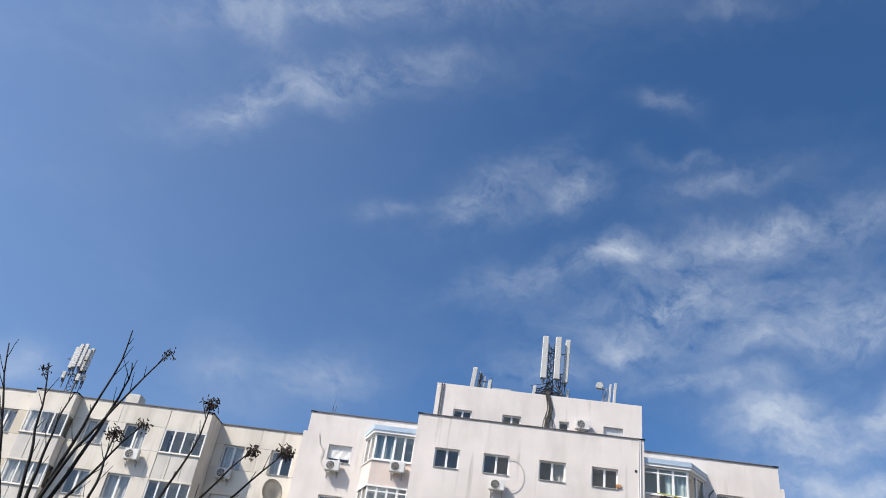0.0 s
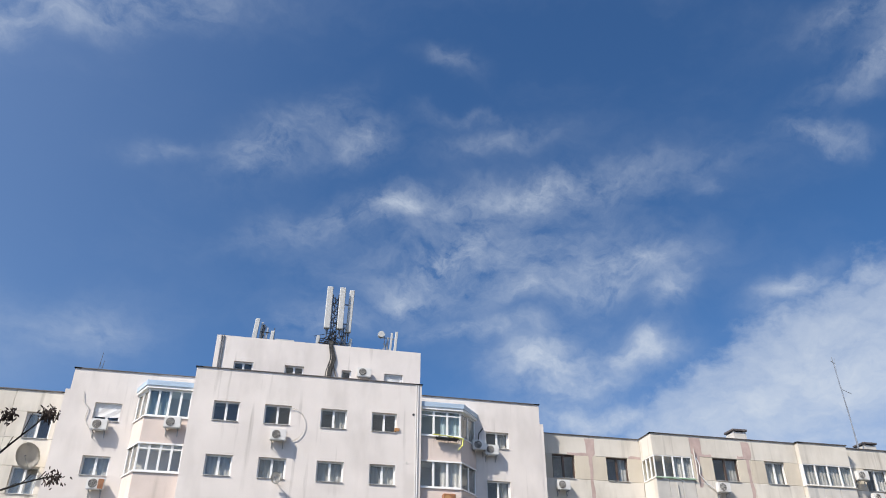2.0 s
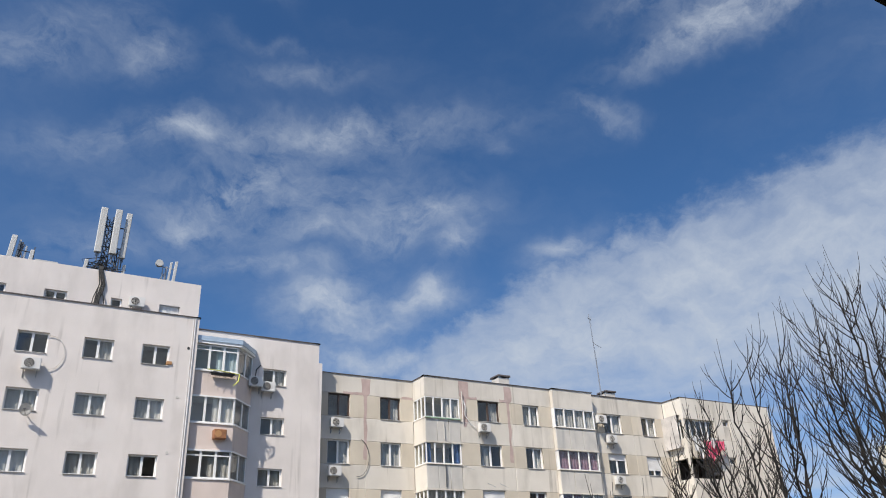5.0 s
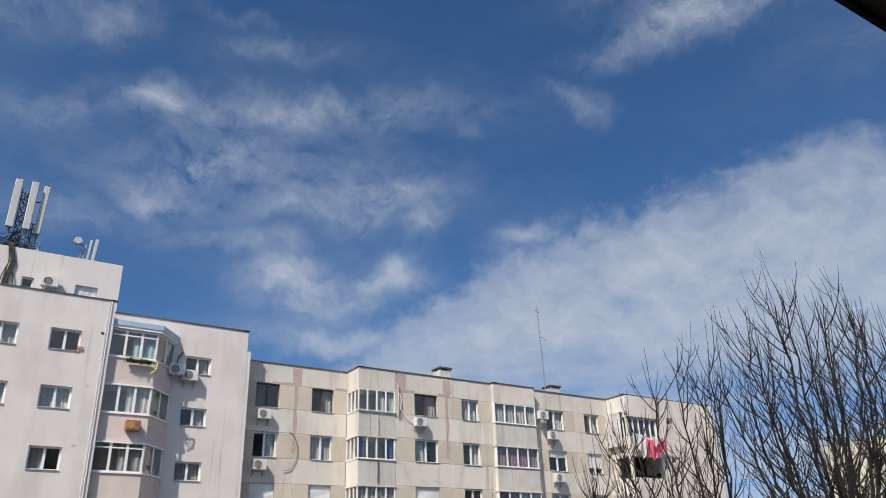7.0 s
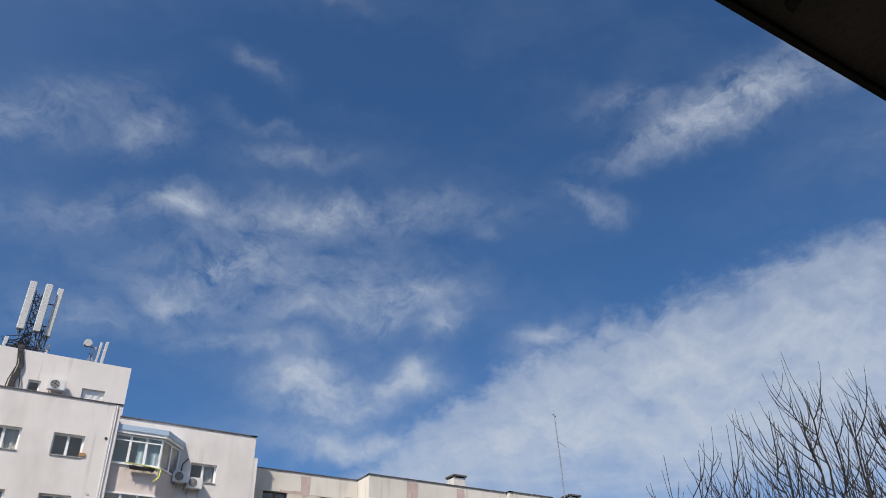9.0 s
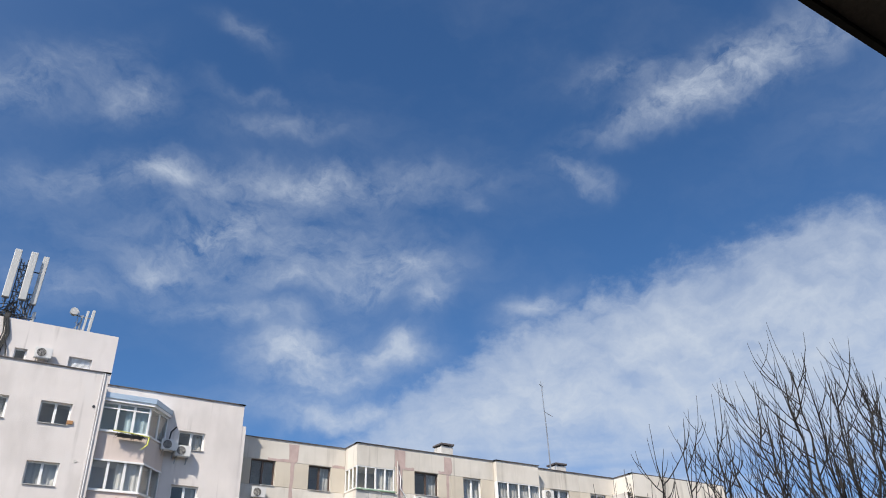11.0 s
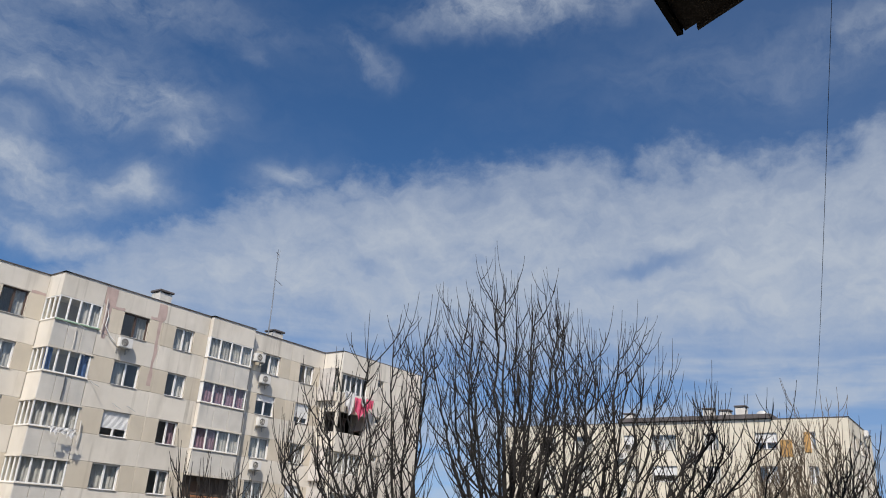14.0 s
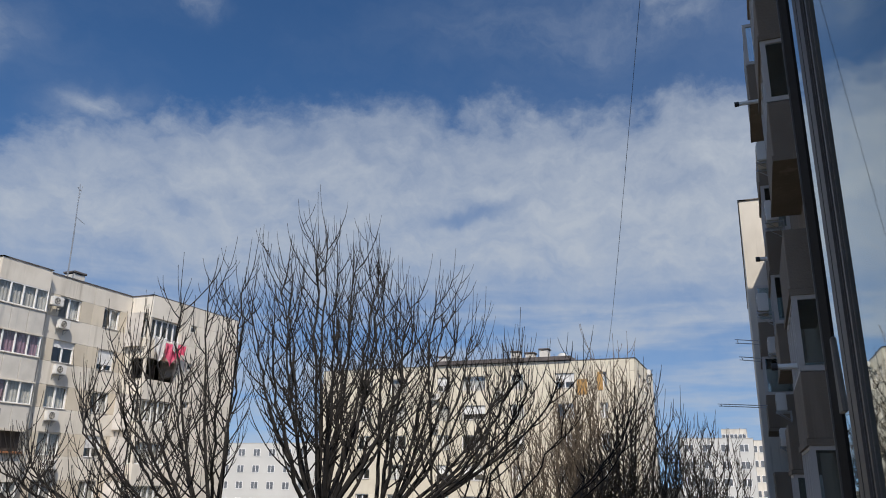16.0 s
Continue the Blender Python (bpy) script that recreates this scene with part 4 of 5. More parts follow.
for k, z in enumerate(B_ROWS):
    up = BROOF if k == 0 else B_ROWS[k - 1] - 0.35
    for a, b in ((39.9, 42.95), (42.97, 46.1), (46.12, 49.35)):
        board("panel", EF, a, b, z + 1.25 if a > 40 else z + 1.06, up if k == 0 or a < 40 else up + 0.02, CREAM, end_wall, d=0.045)
    board("panel", EF, 42.97, 43.93, z - 0.3, z + 1.23, CREAM, end_wall, d=0.045)
    board("panel", EF, 44.62, 46.1, z - 0.3, z + 1.23, CREAM, end_wall, d=0.045)
    board("panel", EF, 46.12, 49.35, z - 0.3, z + 1.23, CREAM, end_wall, d=0.045)
    a, b, c, e = SMALL[k]
    window(EAST, EF, a, b, c, e, sashes=1, sill=False)
    a, b, c, e = OPEN[k]
    if k != 1:
        window(EAST, EF, a, b, c, e, sashes=5, sill=False, dress="ac" if k > 1 else "")
    else:
        # back wall coloured dark to imitate the shadow within the loggia
        bm = bmesh.new()
        box(bm, EF, a, b, -2.0, -1.9, c, e)
        part("loggia_back", bm, RUST_AND_SHADE, EAST)
SIDE = Face((39.9, ENDY), (0, 1), (-1, 0))
bm = bmesh.new()
holed(bm, SIDE, 0, M2Y - ENDY, 0, BROOF, [(0.2, 1.4, z - 0.35, z + 1.05) for z in B_ROWS])
part("side_wall", bm, CREAM, EAST)
for k, z in enumerate(B_ROWS):
    if k != 1:
        window(EAST, SIDE, 0.2, 1.4, z - 0.35, z + 1.05, sashes=3, sill=False, room=False)
EOUT = [(13.12, BY), (19.7, BY), (19.7, BAYY), (22.15, BAYY), (22.16, MY), (29.35, MY), (29.35, 39.12), (32.75, 39.12), (32.76, M2Y), (39.9, M2Y),
        (39.9, ENDY), (49.35, ENDY), (49.35, 52), (13.12, 52)]
block_body(EAST, EOUT, BROOF, CREAM, skip=(0, 1, 2, 3, 4, 5, 6, 7, 8, 9, 10))

# pink mortar smeared over leaking joints
for i, (PF, u, z0, z1, w) in enumerate(((BF, 16.45, 16.9, 21.75, 0.11), (MF, 22.5, 18.9, 21.8, 0.17), (MF, 25.85, 16.9, 21.75, 0.12))):
    bm = bmesh.new()
    n = 22
    left, right = [], []
    for k in range(n + 1):
        z = z0 + (z1 - z0) * k / n
        a = w * (0.7 + 0.9 * noise.noise((u, z * 1.3, 1)))
        b = w * (0.7 + 0.9 * noise.noise((u, z * 1.3, 9)))
        if z > z1 - 1.0:
            a, b = a + 0.14, b + 0.2
        left.append(bm.verts.new(PF.at(u - abs(a) - 0.03, 0.008, z)))
        right.append(bm.verts.new(PF.at(u + abs(b) + 0.03, 0.008, z)))
    for k in range(n):
        bm.faces.new((left[k], right[k], right[k + 1], left[k + 1]))
    part("joint_patch", bm, PINK, EAST, "pinkish mortar patch over a joint")
for PF, u0, u1, z in ((BF, 15.0, 16.4, 20.78), (MF, 22.5, 23.5, 20.76), (MF, 25.2, 25.85, 20.78), (BF, 18.9, 19.68, 20.78)):
    bm = bmesh.new()
    n = 12
    lo = [bm.verts.new(PF.at(u0 + (u1 - u0) * k / n, 0.006, z - 0.07 - 0.07 * noise.noise((u0 + k, z, 3)))) for k in range(n + 1)]
    hi = [bm.verts.new(PF.at(u0 + (u1 - u0) * k / n, 0.006, z + 0.09 + 0.09 * noise.noise((u0 + k, z, 7)))) for k in range(n + 1)]
    for k in range(n):
        bm.faces.new((lo[k], lo[k + 1], hi[k + 1], hi[k]))
    part("joint_patch", bm, PINK, EAST)

for PF, u, z in ((BF, 14.5, 18.6), (BF, 14.4, 15.85), (BF, 17.4, 12.95), (MF, 23.75, 18.62), (M2F, 34.3, 18.6), (M2F, 34.55, 15.85), (M2F, 34.5, 13.1), (M2F, 34.9, 10.3)):
    put_unit(PF, u, z, 0.0)
put_unit(M2F, 33.4, 19.85, 0.2)
hose(BF, arc(15.95, 17.0, 0.72, 1.1, 75, -95), 0.016, "thin grey cable looped on the wall", DARKSTEEL, "cable")
for x, z0, z1 in ((22.3, 19.2, 21.1), (22.32, 13.2, 14.4), (32.95, 5, BROOF - 1.0)):
    bm = bmesh.new()
    tube(bm, [Vector((x, 39.3, z0)), Vector((x + 0.02, 39.28, (z0 + z1) / 2)), Vector((x, 39.3, z1))], [0.03] * 3, 7)
    part("downpipe", bm, GREYPANEL, EAST)


def clothes_brackets(F, u, z, n=2, reach=0.45):
    bm = bmesh.new()
    for i in range(n):
        tube(bm, [F.at(u + i * 0.9, 0, z), F.at(u + i * 0.9 + 0.3, reach, z - 0.3)], [0.014, 0.012], 5)
    tagged(part("drying_rack", bm, STEEL), "thin steel clothes-drying brackets outside a window", "drying rack")


planter = thing("flower_box", "narrow rusty red flower box on an open balcony parapet", "flower box", at=(31.0, 39.0, 11.1))
bm = bmesh.new()
box(bm, None, 29.5, 32.6, 38.9, 39.06, 11.1, 11.22)
bmesh.ops.bevel(bm, geom=bm.edges[:], offset=0.015, segments=1, affect="EDGES")
part("trough", tidy(bm), RED, planter)
bm = bmesh.new()
for i in range(90):
    p = Vector((rng.uniform(29.55, 32.55), 38.98 + rng.uniform(-0.05, 0.05), 11.2))
    tube(bm, [p, p + Vector((rng.uniform(-0.05, 0.05), rng.uniform(-0.05, 0.05), 0.06)), p + Vector((rng.uniform(-0.1, 0.1), rng.uniform(-0.08, 0.05), rng.uniform(0.08, 0.18)))], [0.008, 0.014, 0.005], 4)
part("dry_plant", bm, RUST_AND_SHADE, planter, "dry brown plants")["kind"] = "stuff"

BB = Face((0, BAYY), *SOUTH)
clothes_brackets(MF, 23.9, 15.6)
clothes_brackets(BB, 20.0, 19.35, 2, 0.55)
clothes_brackets(BB, 21.2, 17.95, 1, 0.5)
clothes_brackets(MF, 22.5, 19.2, 2, 0.5)
clothes_brackets(MF, 22.35, 16.55, 1, 0.5)
hose(BB, [(20.95, 0.085, 16.55), (20.97, 0.085, 15.9), (20.95, 0.085, 15.25)], 0.03, "dark short waste pipe on a balcony parapet", DARKSTEEL)
hose(BB, [(20.92, 0.085, 19.1), (20.95, 0.085, 18.6), (20.95, 0.085, 18.05)], 0.024, "pale short waste pipe on a balcony parapet", GREYPANEL)
hose(MF, [(22.42, 0.05, 20.6), (22.55, 0.08, 20.2), (22.5, 0.08, 19.6), (22.9, 0.08, 19.1), (23.3, 0.1, 18.85)], 0.028, "pale air-conditioner pipe run on the wall", PVC)

# faded green edge strip below the topmost glazing
bm = bmesh.new()
box(bm, BB, 19.68, 22.2, 0.062, 0.085, 19.29, 19.36)
part("edge_strip", bm, GREENTRIM, EAST, "faded green painted edge strip")

# washing hung out at the far corner balcony
wash = thing("washing", "pink and white bedding hung over a balcony rail to dry", "laundry", at=(41.5, 37.6, 18.0))


def drape(u0, u1, z0, z1, d, mat, name):
    bm = bmesh.new()
    n, m = 14, 8
    grid = [[bm.verts.new(EF.at(u0 + (u1 - u0) * i / n, d + 0.09 * math.sin(i * 1.1 + j * 0.3), z1 - (z1 - z0) * j / m * (1 + 0.25 * math.sin(i * 0.7 + u0)))) for i in range(n + 1)] for j in range(m + 1)]
    for j in range(m):
        for i in range(n):
            bm.faces.new((grid[j][i], grid[j][i + 1], grid[j + 1][i + 1], grid[j + 1][i]))
    bmesh.ops.solidify(bm, geom=bm.faces[:], thickness=0.02)
    part(name, bm, mat, wash, smooth=True)


drape(40.1, 41.3, 17.75, 19.1, 0.35, CLOTHWHITE, "sheet")
drape(41.0, 42.3, 17.5, 18.75, 0.55, CLOTHPINK, "blanket")
drape(42.1, 43.1, 18.0, 18.85, 0.5, CLOTHPINK, "pillowcase")
drape(41.5, 42.0, 18.3, 18.95, 0.72, CLOTHWHITE, "towel")
bm = bmesh.new()
tube(bm, [EF.at(40.0, 0.4, 19.12), EF.at(43.0, 0.55, 18.8)], [0.015] * 2, 5)
for u in (40.1, 42.8):
    tube(bm, [EF.at(u, 0, 19.0), EF.at(u, 0.55, 18.95)], [0.015] * 2, 5)
part("rail", bm, STEEL, wash)


# a few pieces drying on a small rack under a glazed balcony
airer = thing("washing_rack", "small folding rack with white washing under a glazed balcony", "laundry", at=(21.2, 38.9, 13.9))
bm = bmesh.new()
for x in (20.5, 21.9):
    tube(bm, [Vector((x, BAYY - 0.06, 13.84)), Vector((x, 38.75, 13.88))], [0.012] * 2, 4)
for y in (38.8, 39.0):
    tube(bm, [Vector((20.5, y, 13.88)), Vector((21.9, y, 13.88))], [0.008] * 2, 4)
part("rack", bm, STEEL, airer)
for x0, w, drop, y in ((20.55, 0.4, 0.35, 38.8), (21.0, 0.5, 0.28, 38.98), (21.45, 0.4, 0.45, 38.82)):
    bm = bmesh.new()
    grid = [[bm.verts.new((x0 + w * i / 8, y + 0.03 * math.sin(i * 1.3 + j), 13.885 - drop * j / 5 * (1 + 0.2 * math.sin(i + x0)))) for i in range(9)] for j in range(6)]
    for j in range(5):
        for i in range(8):
            bm.faces.new((grid[j][i], grid[j][i + 1], grid[j + 1][i + 1], grid[j + 1][i]))
    bmesh.ops.solidify(bm, geom=bm.faces[:], thickness=0.015)
    part("cloth", bm, CLOTHWHITE, airer, smooth=True)


def chimney(x, y, z0, z1, w=0.9, cap=True):
    top = thing("chimney", "grey concrete ventilation stack with a cap slab", "chimney", "stacks on the roofs", at=(x, y, z0))
    bm = bmesh.new()
    box(bm, None, x - w / 2, x + w / 2, y - w / 2, y + w / 2, z0, z1 - 0.2)
    part("shaft", bm, GREYPANEL, top)
    if cap:
        bm = bmesh.new()
        for sx in (-1, 1):
            for sy in (-1, 1):
                cx, cy = x + sx * (w / 2 - 0.1), y + sy * (w / 2 - 0.1)
                box(bm, None, cx - 0.08, cx + 0.08, cy - 0.08, cy + 0.08, z1 - 0.2, z1 - 0.13)
        part("stub", bm, GREYPANEL, top)
        bm = bmesh.new()
        box(bm, None, x - w / 2 - 0.09, x + w / 2 + 0.09, y - w / 2 - 0.09, y + w / 2 + 0.09, z1 - 0.13, z1)
        bmesh.ops.bevel(bm, geom=bm.edges[:], offset=0.02, segments=1, affect="EDGES")
        part("cap", tidy(bm), COPING, top, "dark cap slab")


chimney(27.9, 43, BROOF - 0.12, 23.62)
chimney(25.2, 43, BROOF - 0.12, 22.75, 1.3, False)
chimney(37.75, 43, BROOF - 0.12, 23.4)
chimney(-24.2, 43, 22.08, 24.1, 0.85, False)

rod = thing("aerial", "tall thin roof aerial with short cross arms", "aerial", at=(36.15, 42, BROOF))
bm = bmesh.new()
tube(bm, [Vector((36.3, 42, BROOF - 0.1)), Vector((36.25, 42, 25.5)), Vector((36.1, 42, 29.25))], [0.06, 0.05, 0.03], 6)
part("pole", bm, STEEL, rod)
bm = bmesh.new()
tube(bm, [Vector((36.15, 42, 26.9)), Vector((36.95, 42, 26.6))], [0.018] * 2, 5)
tube(bm, [Vector((35.95, 42, 28.95)), Vector((36.25, 42, 28.8))], [0.03] * 2, 5)
tube(bm, [Vector((36.2, 42, 28.2)), Vector((36.32, 42, 29.2))], [0.012] * 2, 5)
part("arm", bm, STEEL, rod)
bm = bmesh.new()
bmesh.ops.create_uvsphere(bm, u_segments=14, v_segments=8, radius=0.4, matrix=Matrix.Translation((36.6, 42.6, 22.15)) @ Matrix.Diagonal((1, 0.5, 0.9, 1)))
tagged(part("roof_dish", bm, ANTENNA, smooth=True), "pale rounded dish on the roof beside the stack", "dish")

# ---- the cream block on the other side ----
WROOF = 22.2
W_ROWS = [19.7 - BS * k for k in range(7)]
WEST = thing("apartment_building", "cream panel-built apartment block with glazed balconies, partly behind bare branches", "building", at=(-28, 46, 0))
panel_wall(WEST, BF, -17.7, -12.7, WROOF, ((-17.2, -15.95), (-14.4, -13.15)), W_ROWS, 1.35, {(0, 0): "ac", (1, 0): "lc"}, pier=CREAM)
LF = Face((0, 39.3), *SOUTH)
panel_wall(WEST, LF, -25.38, -20.07, WROOF, ((-24.6, -23.35), (-22.35, -21.05)), W_ROWS, 1.35, {(0, 0): "ac", (1, 0): "rc"}, pier=CREAM)
panel_wall(WEST, LF, -40, -27.77, WROOF, ((-38.6, -37.2), (-35.6, -34.2), (-32.4, -31.0), (-29.9, -28.7)), W_ROWS, 1.35, pier=TAN)
box_bay(WEST, -20.05, -17.72, 39.3, BY, W_ROWS, 1.4, 1.3, WROOF, 4, side=1)
box_bay(WEST, -27.75, -25.4, 38.7, BY, W_ROWS, 1.4, 1.3, WROOF, 3, side=1, styles={0: "lc", 1: "ac"})
WOUT = [(-40, 39.3), (-27.76, 39.3), (-27.76, 38.7), (-25.39, 38.7), (-25.39, 39.3), (-17.7, 39.3), (-17.7, BY), (-12.7, BY), (-12.7, 52), (-40, 52)]
block_body(WEST, WOUT, WROOF, CREAM, skip=(0, 1, 2, 3, 4, 6))
put_unit(LF, -21.3, 19.05)
put_unit(BF, -16.7, 19.1)
put_unit(LF, -22.9, 16.2)
put_unit(BF, -13.6, 15.9)
dish(BF, -13.6, 18.75, 0.62, -15, 0.3)
wm = thing("antenna_mast", "roof mast with a ring of slim white antenna panels", "antenna mast", "masts on the roofs", at=(-28.6, 43, BROOF))
bm = bmesh.new()
lattice(bm, -28.5, 43, 22.1, 25.0, 0.22, 0.35)
tube(bm, [Vector((-28.5, 43, 24.4)), Vector((-28.5, 43, 26.5))], [0.06] * 2, 6)
tube(bm, [Vector((-28.05, 43, BROOF)), Vector((-28.0, 43, 24.6))], [0.03] * 2, 5)
for z in (24.7, 25.7):
    tube(bm, [Vector((-29.3, 42.7, z)), Vector((-28.0, 42.7, z))], [0.04] * 2, 5)
part("lattice", bm, DARKSTEEL, wm)
for x, y, z0, z1 in ((-28.95, 42.7, 25.1, 26.55), (-28.62, 42.5, 25.1, 26.7), (-28.3, 42.5, 25.15, 26.75), (-28.0, 42.8, 25.1, 26.6), (-28.5, 43.3, 25.2, 26.7), (-29.05, 42.6, 24.35, 24.8), (-28.1, 42.6, 24.3, 24.75), (-27.95, 42.9, 24.45, 24.85)):
    panel_antenna(wm, x, y, z0, z1, 0.23, 0.17, 0.02)

# ---- the cream block across the street, seen past the trees ----
FAR = thing("apartment_building", "cream panel-built block behind bare trees, with a dark roof edge", "building", at=(75, 25, 0))
FX, FTOP = 69.5, 20.8
FF = Face((FX, 41.8), (0, -1), (-1, 0))
FS = 2.75
F_ROWS = [18.3 - FS * k for k in range(7)]


def u_at(y):
    return 41.8 - y


panel_wall(FAR, FF, 0, u_at(9.8), FTOP, tuple((u_at(b), u_at(a)) for a, b in ((36.0, 37.4), (32.15, 34.0), (27.6, 28.9), (23.95, 26.3), (20.2, 21.4), (15.35, 17.1), (12.4, 13.1))), F_ROWS, 1.35, pier=FARCREAM, band=FARCREAM)
GF = Face((FX, 9.8), *SOUTH)
panel_wall(FAR, GF, 0, 12.0, FTOP, ((1.6, 3.2), (4.6, 6.4), (8.2, 9.6)), F_ROWS, 1.3, pier=TAN, band=FARCREAM)
FOUT = [(FX, 9.8), (FX + 12, 9.8), (FX + 12, 41.8), (FX, 41.8)]
block_body(FAR, FOUT, FTOP, FARCREAM, skip=(0, 3))
bm = bmesh.new()
box(bm, FF, u_at(29.3), u_at(15.6), -2.0, 0.25, FTOP + 0.06, FTOP + 0.42)
part("roof_canopy", bm, COPING, FAR, "dark projecting roof canopy")
for y, h in ((29.1, 1.25), (21.5, 1.45), (20.0, 1.25), (18.6, 1.55)):
    chimney(FX + 2.2, y, FTOP - 0.12, FTOP + h, 0.85)
bm = bmesh.new()
bmesh.ops.create_uvsphere(bm, u_segments=14, v_segments=8, radius=0.6, matrix=Matrix.Translation((FX + 1, 16.6, FTOP + 0.3)) @ Matrix.Diagonal((0.5, 1, 1, 1)))
tagged(part("roof_dish", bm, ANTENNA, smooth=True), "pale dish on the roof edge", "dish")
for y, z in ((28.9, 17.5), (29.0, 14.7), (22.4, 17.6)):
    put_unit(FF, u_at(y), z)
put_unit(GF, 7.2, FTOP - 0.7)
for y, z0, z1, w in ((14.65, 17.65, 19.05, 0.95), (13.0, 18.0, 19.65, 0.5)):
    bm = bmesh.new()
    box(bm, FF, u_at(y) - w / 2, u_at(y) + w / 2, 0.0, 0.07, z0, z1)
    bmesh.ops.bevel(bm, geom=bm.edges[:], offset=0.02, segments=1, affect="EDGES")
    part("blind", tidy(bm), OCHRE, FAR, "faded ochre roller blind")


def far_block(label, x0, x1, y0, y1, top, mat, face, cols, floors, storey=2.8):
    """A distant block: walls, roof, and each window as frame and pane set into the wall."""
    b = thing("apartment_building", label, "building", "distant blocks", at=((x0 + x1) / 2, (y0 + y1) / 2, 0))
    bm = bmesh.new()
    prism(bm, [(x0, y0), (x1, y0), (x1, y1), (x0, y1)], 0, top)
    part("wall", bm, mat, b)
    coping(b, [(x0, y0), (x1, y0), (x1, y1), (x0, y1)], top, 0.5, GREYPANEL)
    F = Face((x0, y1), (0, -1), (-1, 0))
    w = (y1 - y0) / cols
    for k in range(floors):
        z = top - 2.3 - storey * k
        for i in range(cols):
            u = w * (i + 0.5)
            bm = bmesh.new()
            box(bm, F, u - 0.75, u + 0.75, 0.0, 0.05, z, z + 1.3)
            fr = part("window", bm, PVC, b)
            for s in (-1, 1):
                bm = bmesh.new()
                box(bm, F, u + s * 0.36 - 0.3, u + s * 0.36 + 0.3, 0.05, 0.06, z + 0.08, z + 1.22)
                part("pane", bm, DIMPANE, fr)
    return b


far_block("distant white apartment block with small windows", 142, 156, 1.2, 13.1, 17.7, FARWHITE, 0, 4, 5)
far_block("distant cream apartment block behind a white one", 168, 182, 2.5, 7.2, 20.9, CREAM, 0, 3, 6)
far_block("distant narrow cream apartment block beside a white one", 165, 182, -3.0, 2.3, 18.5, CREAM, 0, 3, 6)
far_block("distant white apartment block beyond the trees", 118, 130, 66, 92, 16.0, FARWHITE, 0, 8, 4)
far_block("distant low cream block", 150, 165, 45, 62, 14.0, CREAM, 0, 6, 4)

# ---- the building that the view is taken from, along its front ----
OWN = thing("apartment_building", "shaded grey-brown apartment block front with stacked balconies", "building", at=(20, -6, 0))


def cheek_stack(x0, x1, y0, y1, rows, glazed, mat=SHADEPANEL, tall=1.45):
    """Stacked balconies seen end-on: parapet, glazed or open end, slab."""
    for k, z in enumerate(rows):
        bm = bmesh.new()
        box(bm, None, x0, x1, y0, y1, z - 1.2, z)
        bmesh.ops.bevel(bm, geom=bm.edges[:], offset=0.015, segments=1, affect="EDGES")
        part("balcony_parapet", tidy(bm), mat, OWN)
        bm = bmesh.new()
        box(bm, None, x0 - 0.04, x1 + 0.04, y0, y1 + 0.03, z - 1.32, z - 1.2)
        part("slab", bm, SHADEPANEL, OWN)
        # grey frame colour stands in for white frames dimmed by shade
        if glazed[k]:
            end = Face((x0, y1), (0, -1), (-1, 0))
            window(OWN, end, 0.0, y1 - y0, z + 0.01, z + tall, d=-0.02, sashes=1, sill=False, room=False, glass=BLUEGLASS, fat=0.1, frame=SILL)
            front = Face((x1, y1), (-1, 0), (0, 1))
            window(OWN, front, 0.0, x1 - x0 - 0.09, z + 0.015, z + tall - 0.01, d=-0.04, sashes=4, sill=False, room=False, frame=SILL)


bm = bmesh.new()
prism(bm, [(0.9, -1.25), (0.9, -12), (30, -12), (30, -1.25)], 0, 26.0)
part("wall", tidy(bm), SHADEPANEL, OWN, "panel wall, its grey-brown colour darkened to carry the shade")
NEAR_ROWS = [12.03 + 2.75 * k for k in range(-4, 5)]
cheek_stack(15.9, 19.4, -1.25, -0.62, NEAR_ROWS, (1, 1, 0, 1, 1, 0, 1, 1, 1))
cheek_stack(23.5, 26.5, -1.25, -0.56, [z - 0.4 for z in NEAR_ROWS], (0, 1, 0, 1, 0, 1, 1, 0, 1))
cheek_stack(31.5, 35.0, -1.25, -0.2, [16.0 + 2.75 * k for k in range(-5, 1)], (1, 0, 1, 0, 1, 1))
bm = bmesh.new()
prism(bm, [(36.0, 0.02), (36.0, -12), (60, -12), (60, 0.02)], 0, 22.6)
part("far_wing_wall", tidy(bm), CREAM, OWN, "cream end wall of the further wing")
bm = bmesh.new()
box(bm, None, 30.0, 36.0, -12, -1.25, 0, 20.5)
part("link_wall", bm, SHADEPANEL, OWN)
coping(OWN, [(36, -12), (60, -12), (60, 0.02), (36, 0.02)], 22.6)
OFACE = Face((0, -1.25), (-1, 0), (0, 1))
for x, z, d in ((21.0, 18.2, 0.35), (21.2, 16.6, 0.3), (24.5, 14.9, 0.69), (27.5, 12.3, 0.4), (27.3, 11.2, 0.4), (28.0, 14.2, 0.45)):
    put_unit(OFACE, -x, z, d)
for x, z, reach in ((22.0, 20.6, 1.05), (17.5, 12.35, 0.95), (24.2, 16.5, 0.9)):
    top = thing("flue_pipe", "white boiler flue with a dark end standing out from the wall", "flue", "boiler flues", at=(x, -1.25, z))
    bm = bmesh.new()
    tube(bm, [Vector((x, -1.25, z)), Vector((x, -1.25 + reach, z))], [0.06, 0.06], 10)
    part("tube", bm, PVC, top)
    bm = bmesh.new()
    tube(bm, [Vector((x, -1.25 + reach, z)), Vector((x, -1.13 + reach, z))], [0.075, 0.075], 10)
    part("cap", bm, DARK, top)
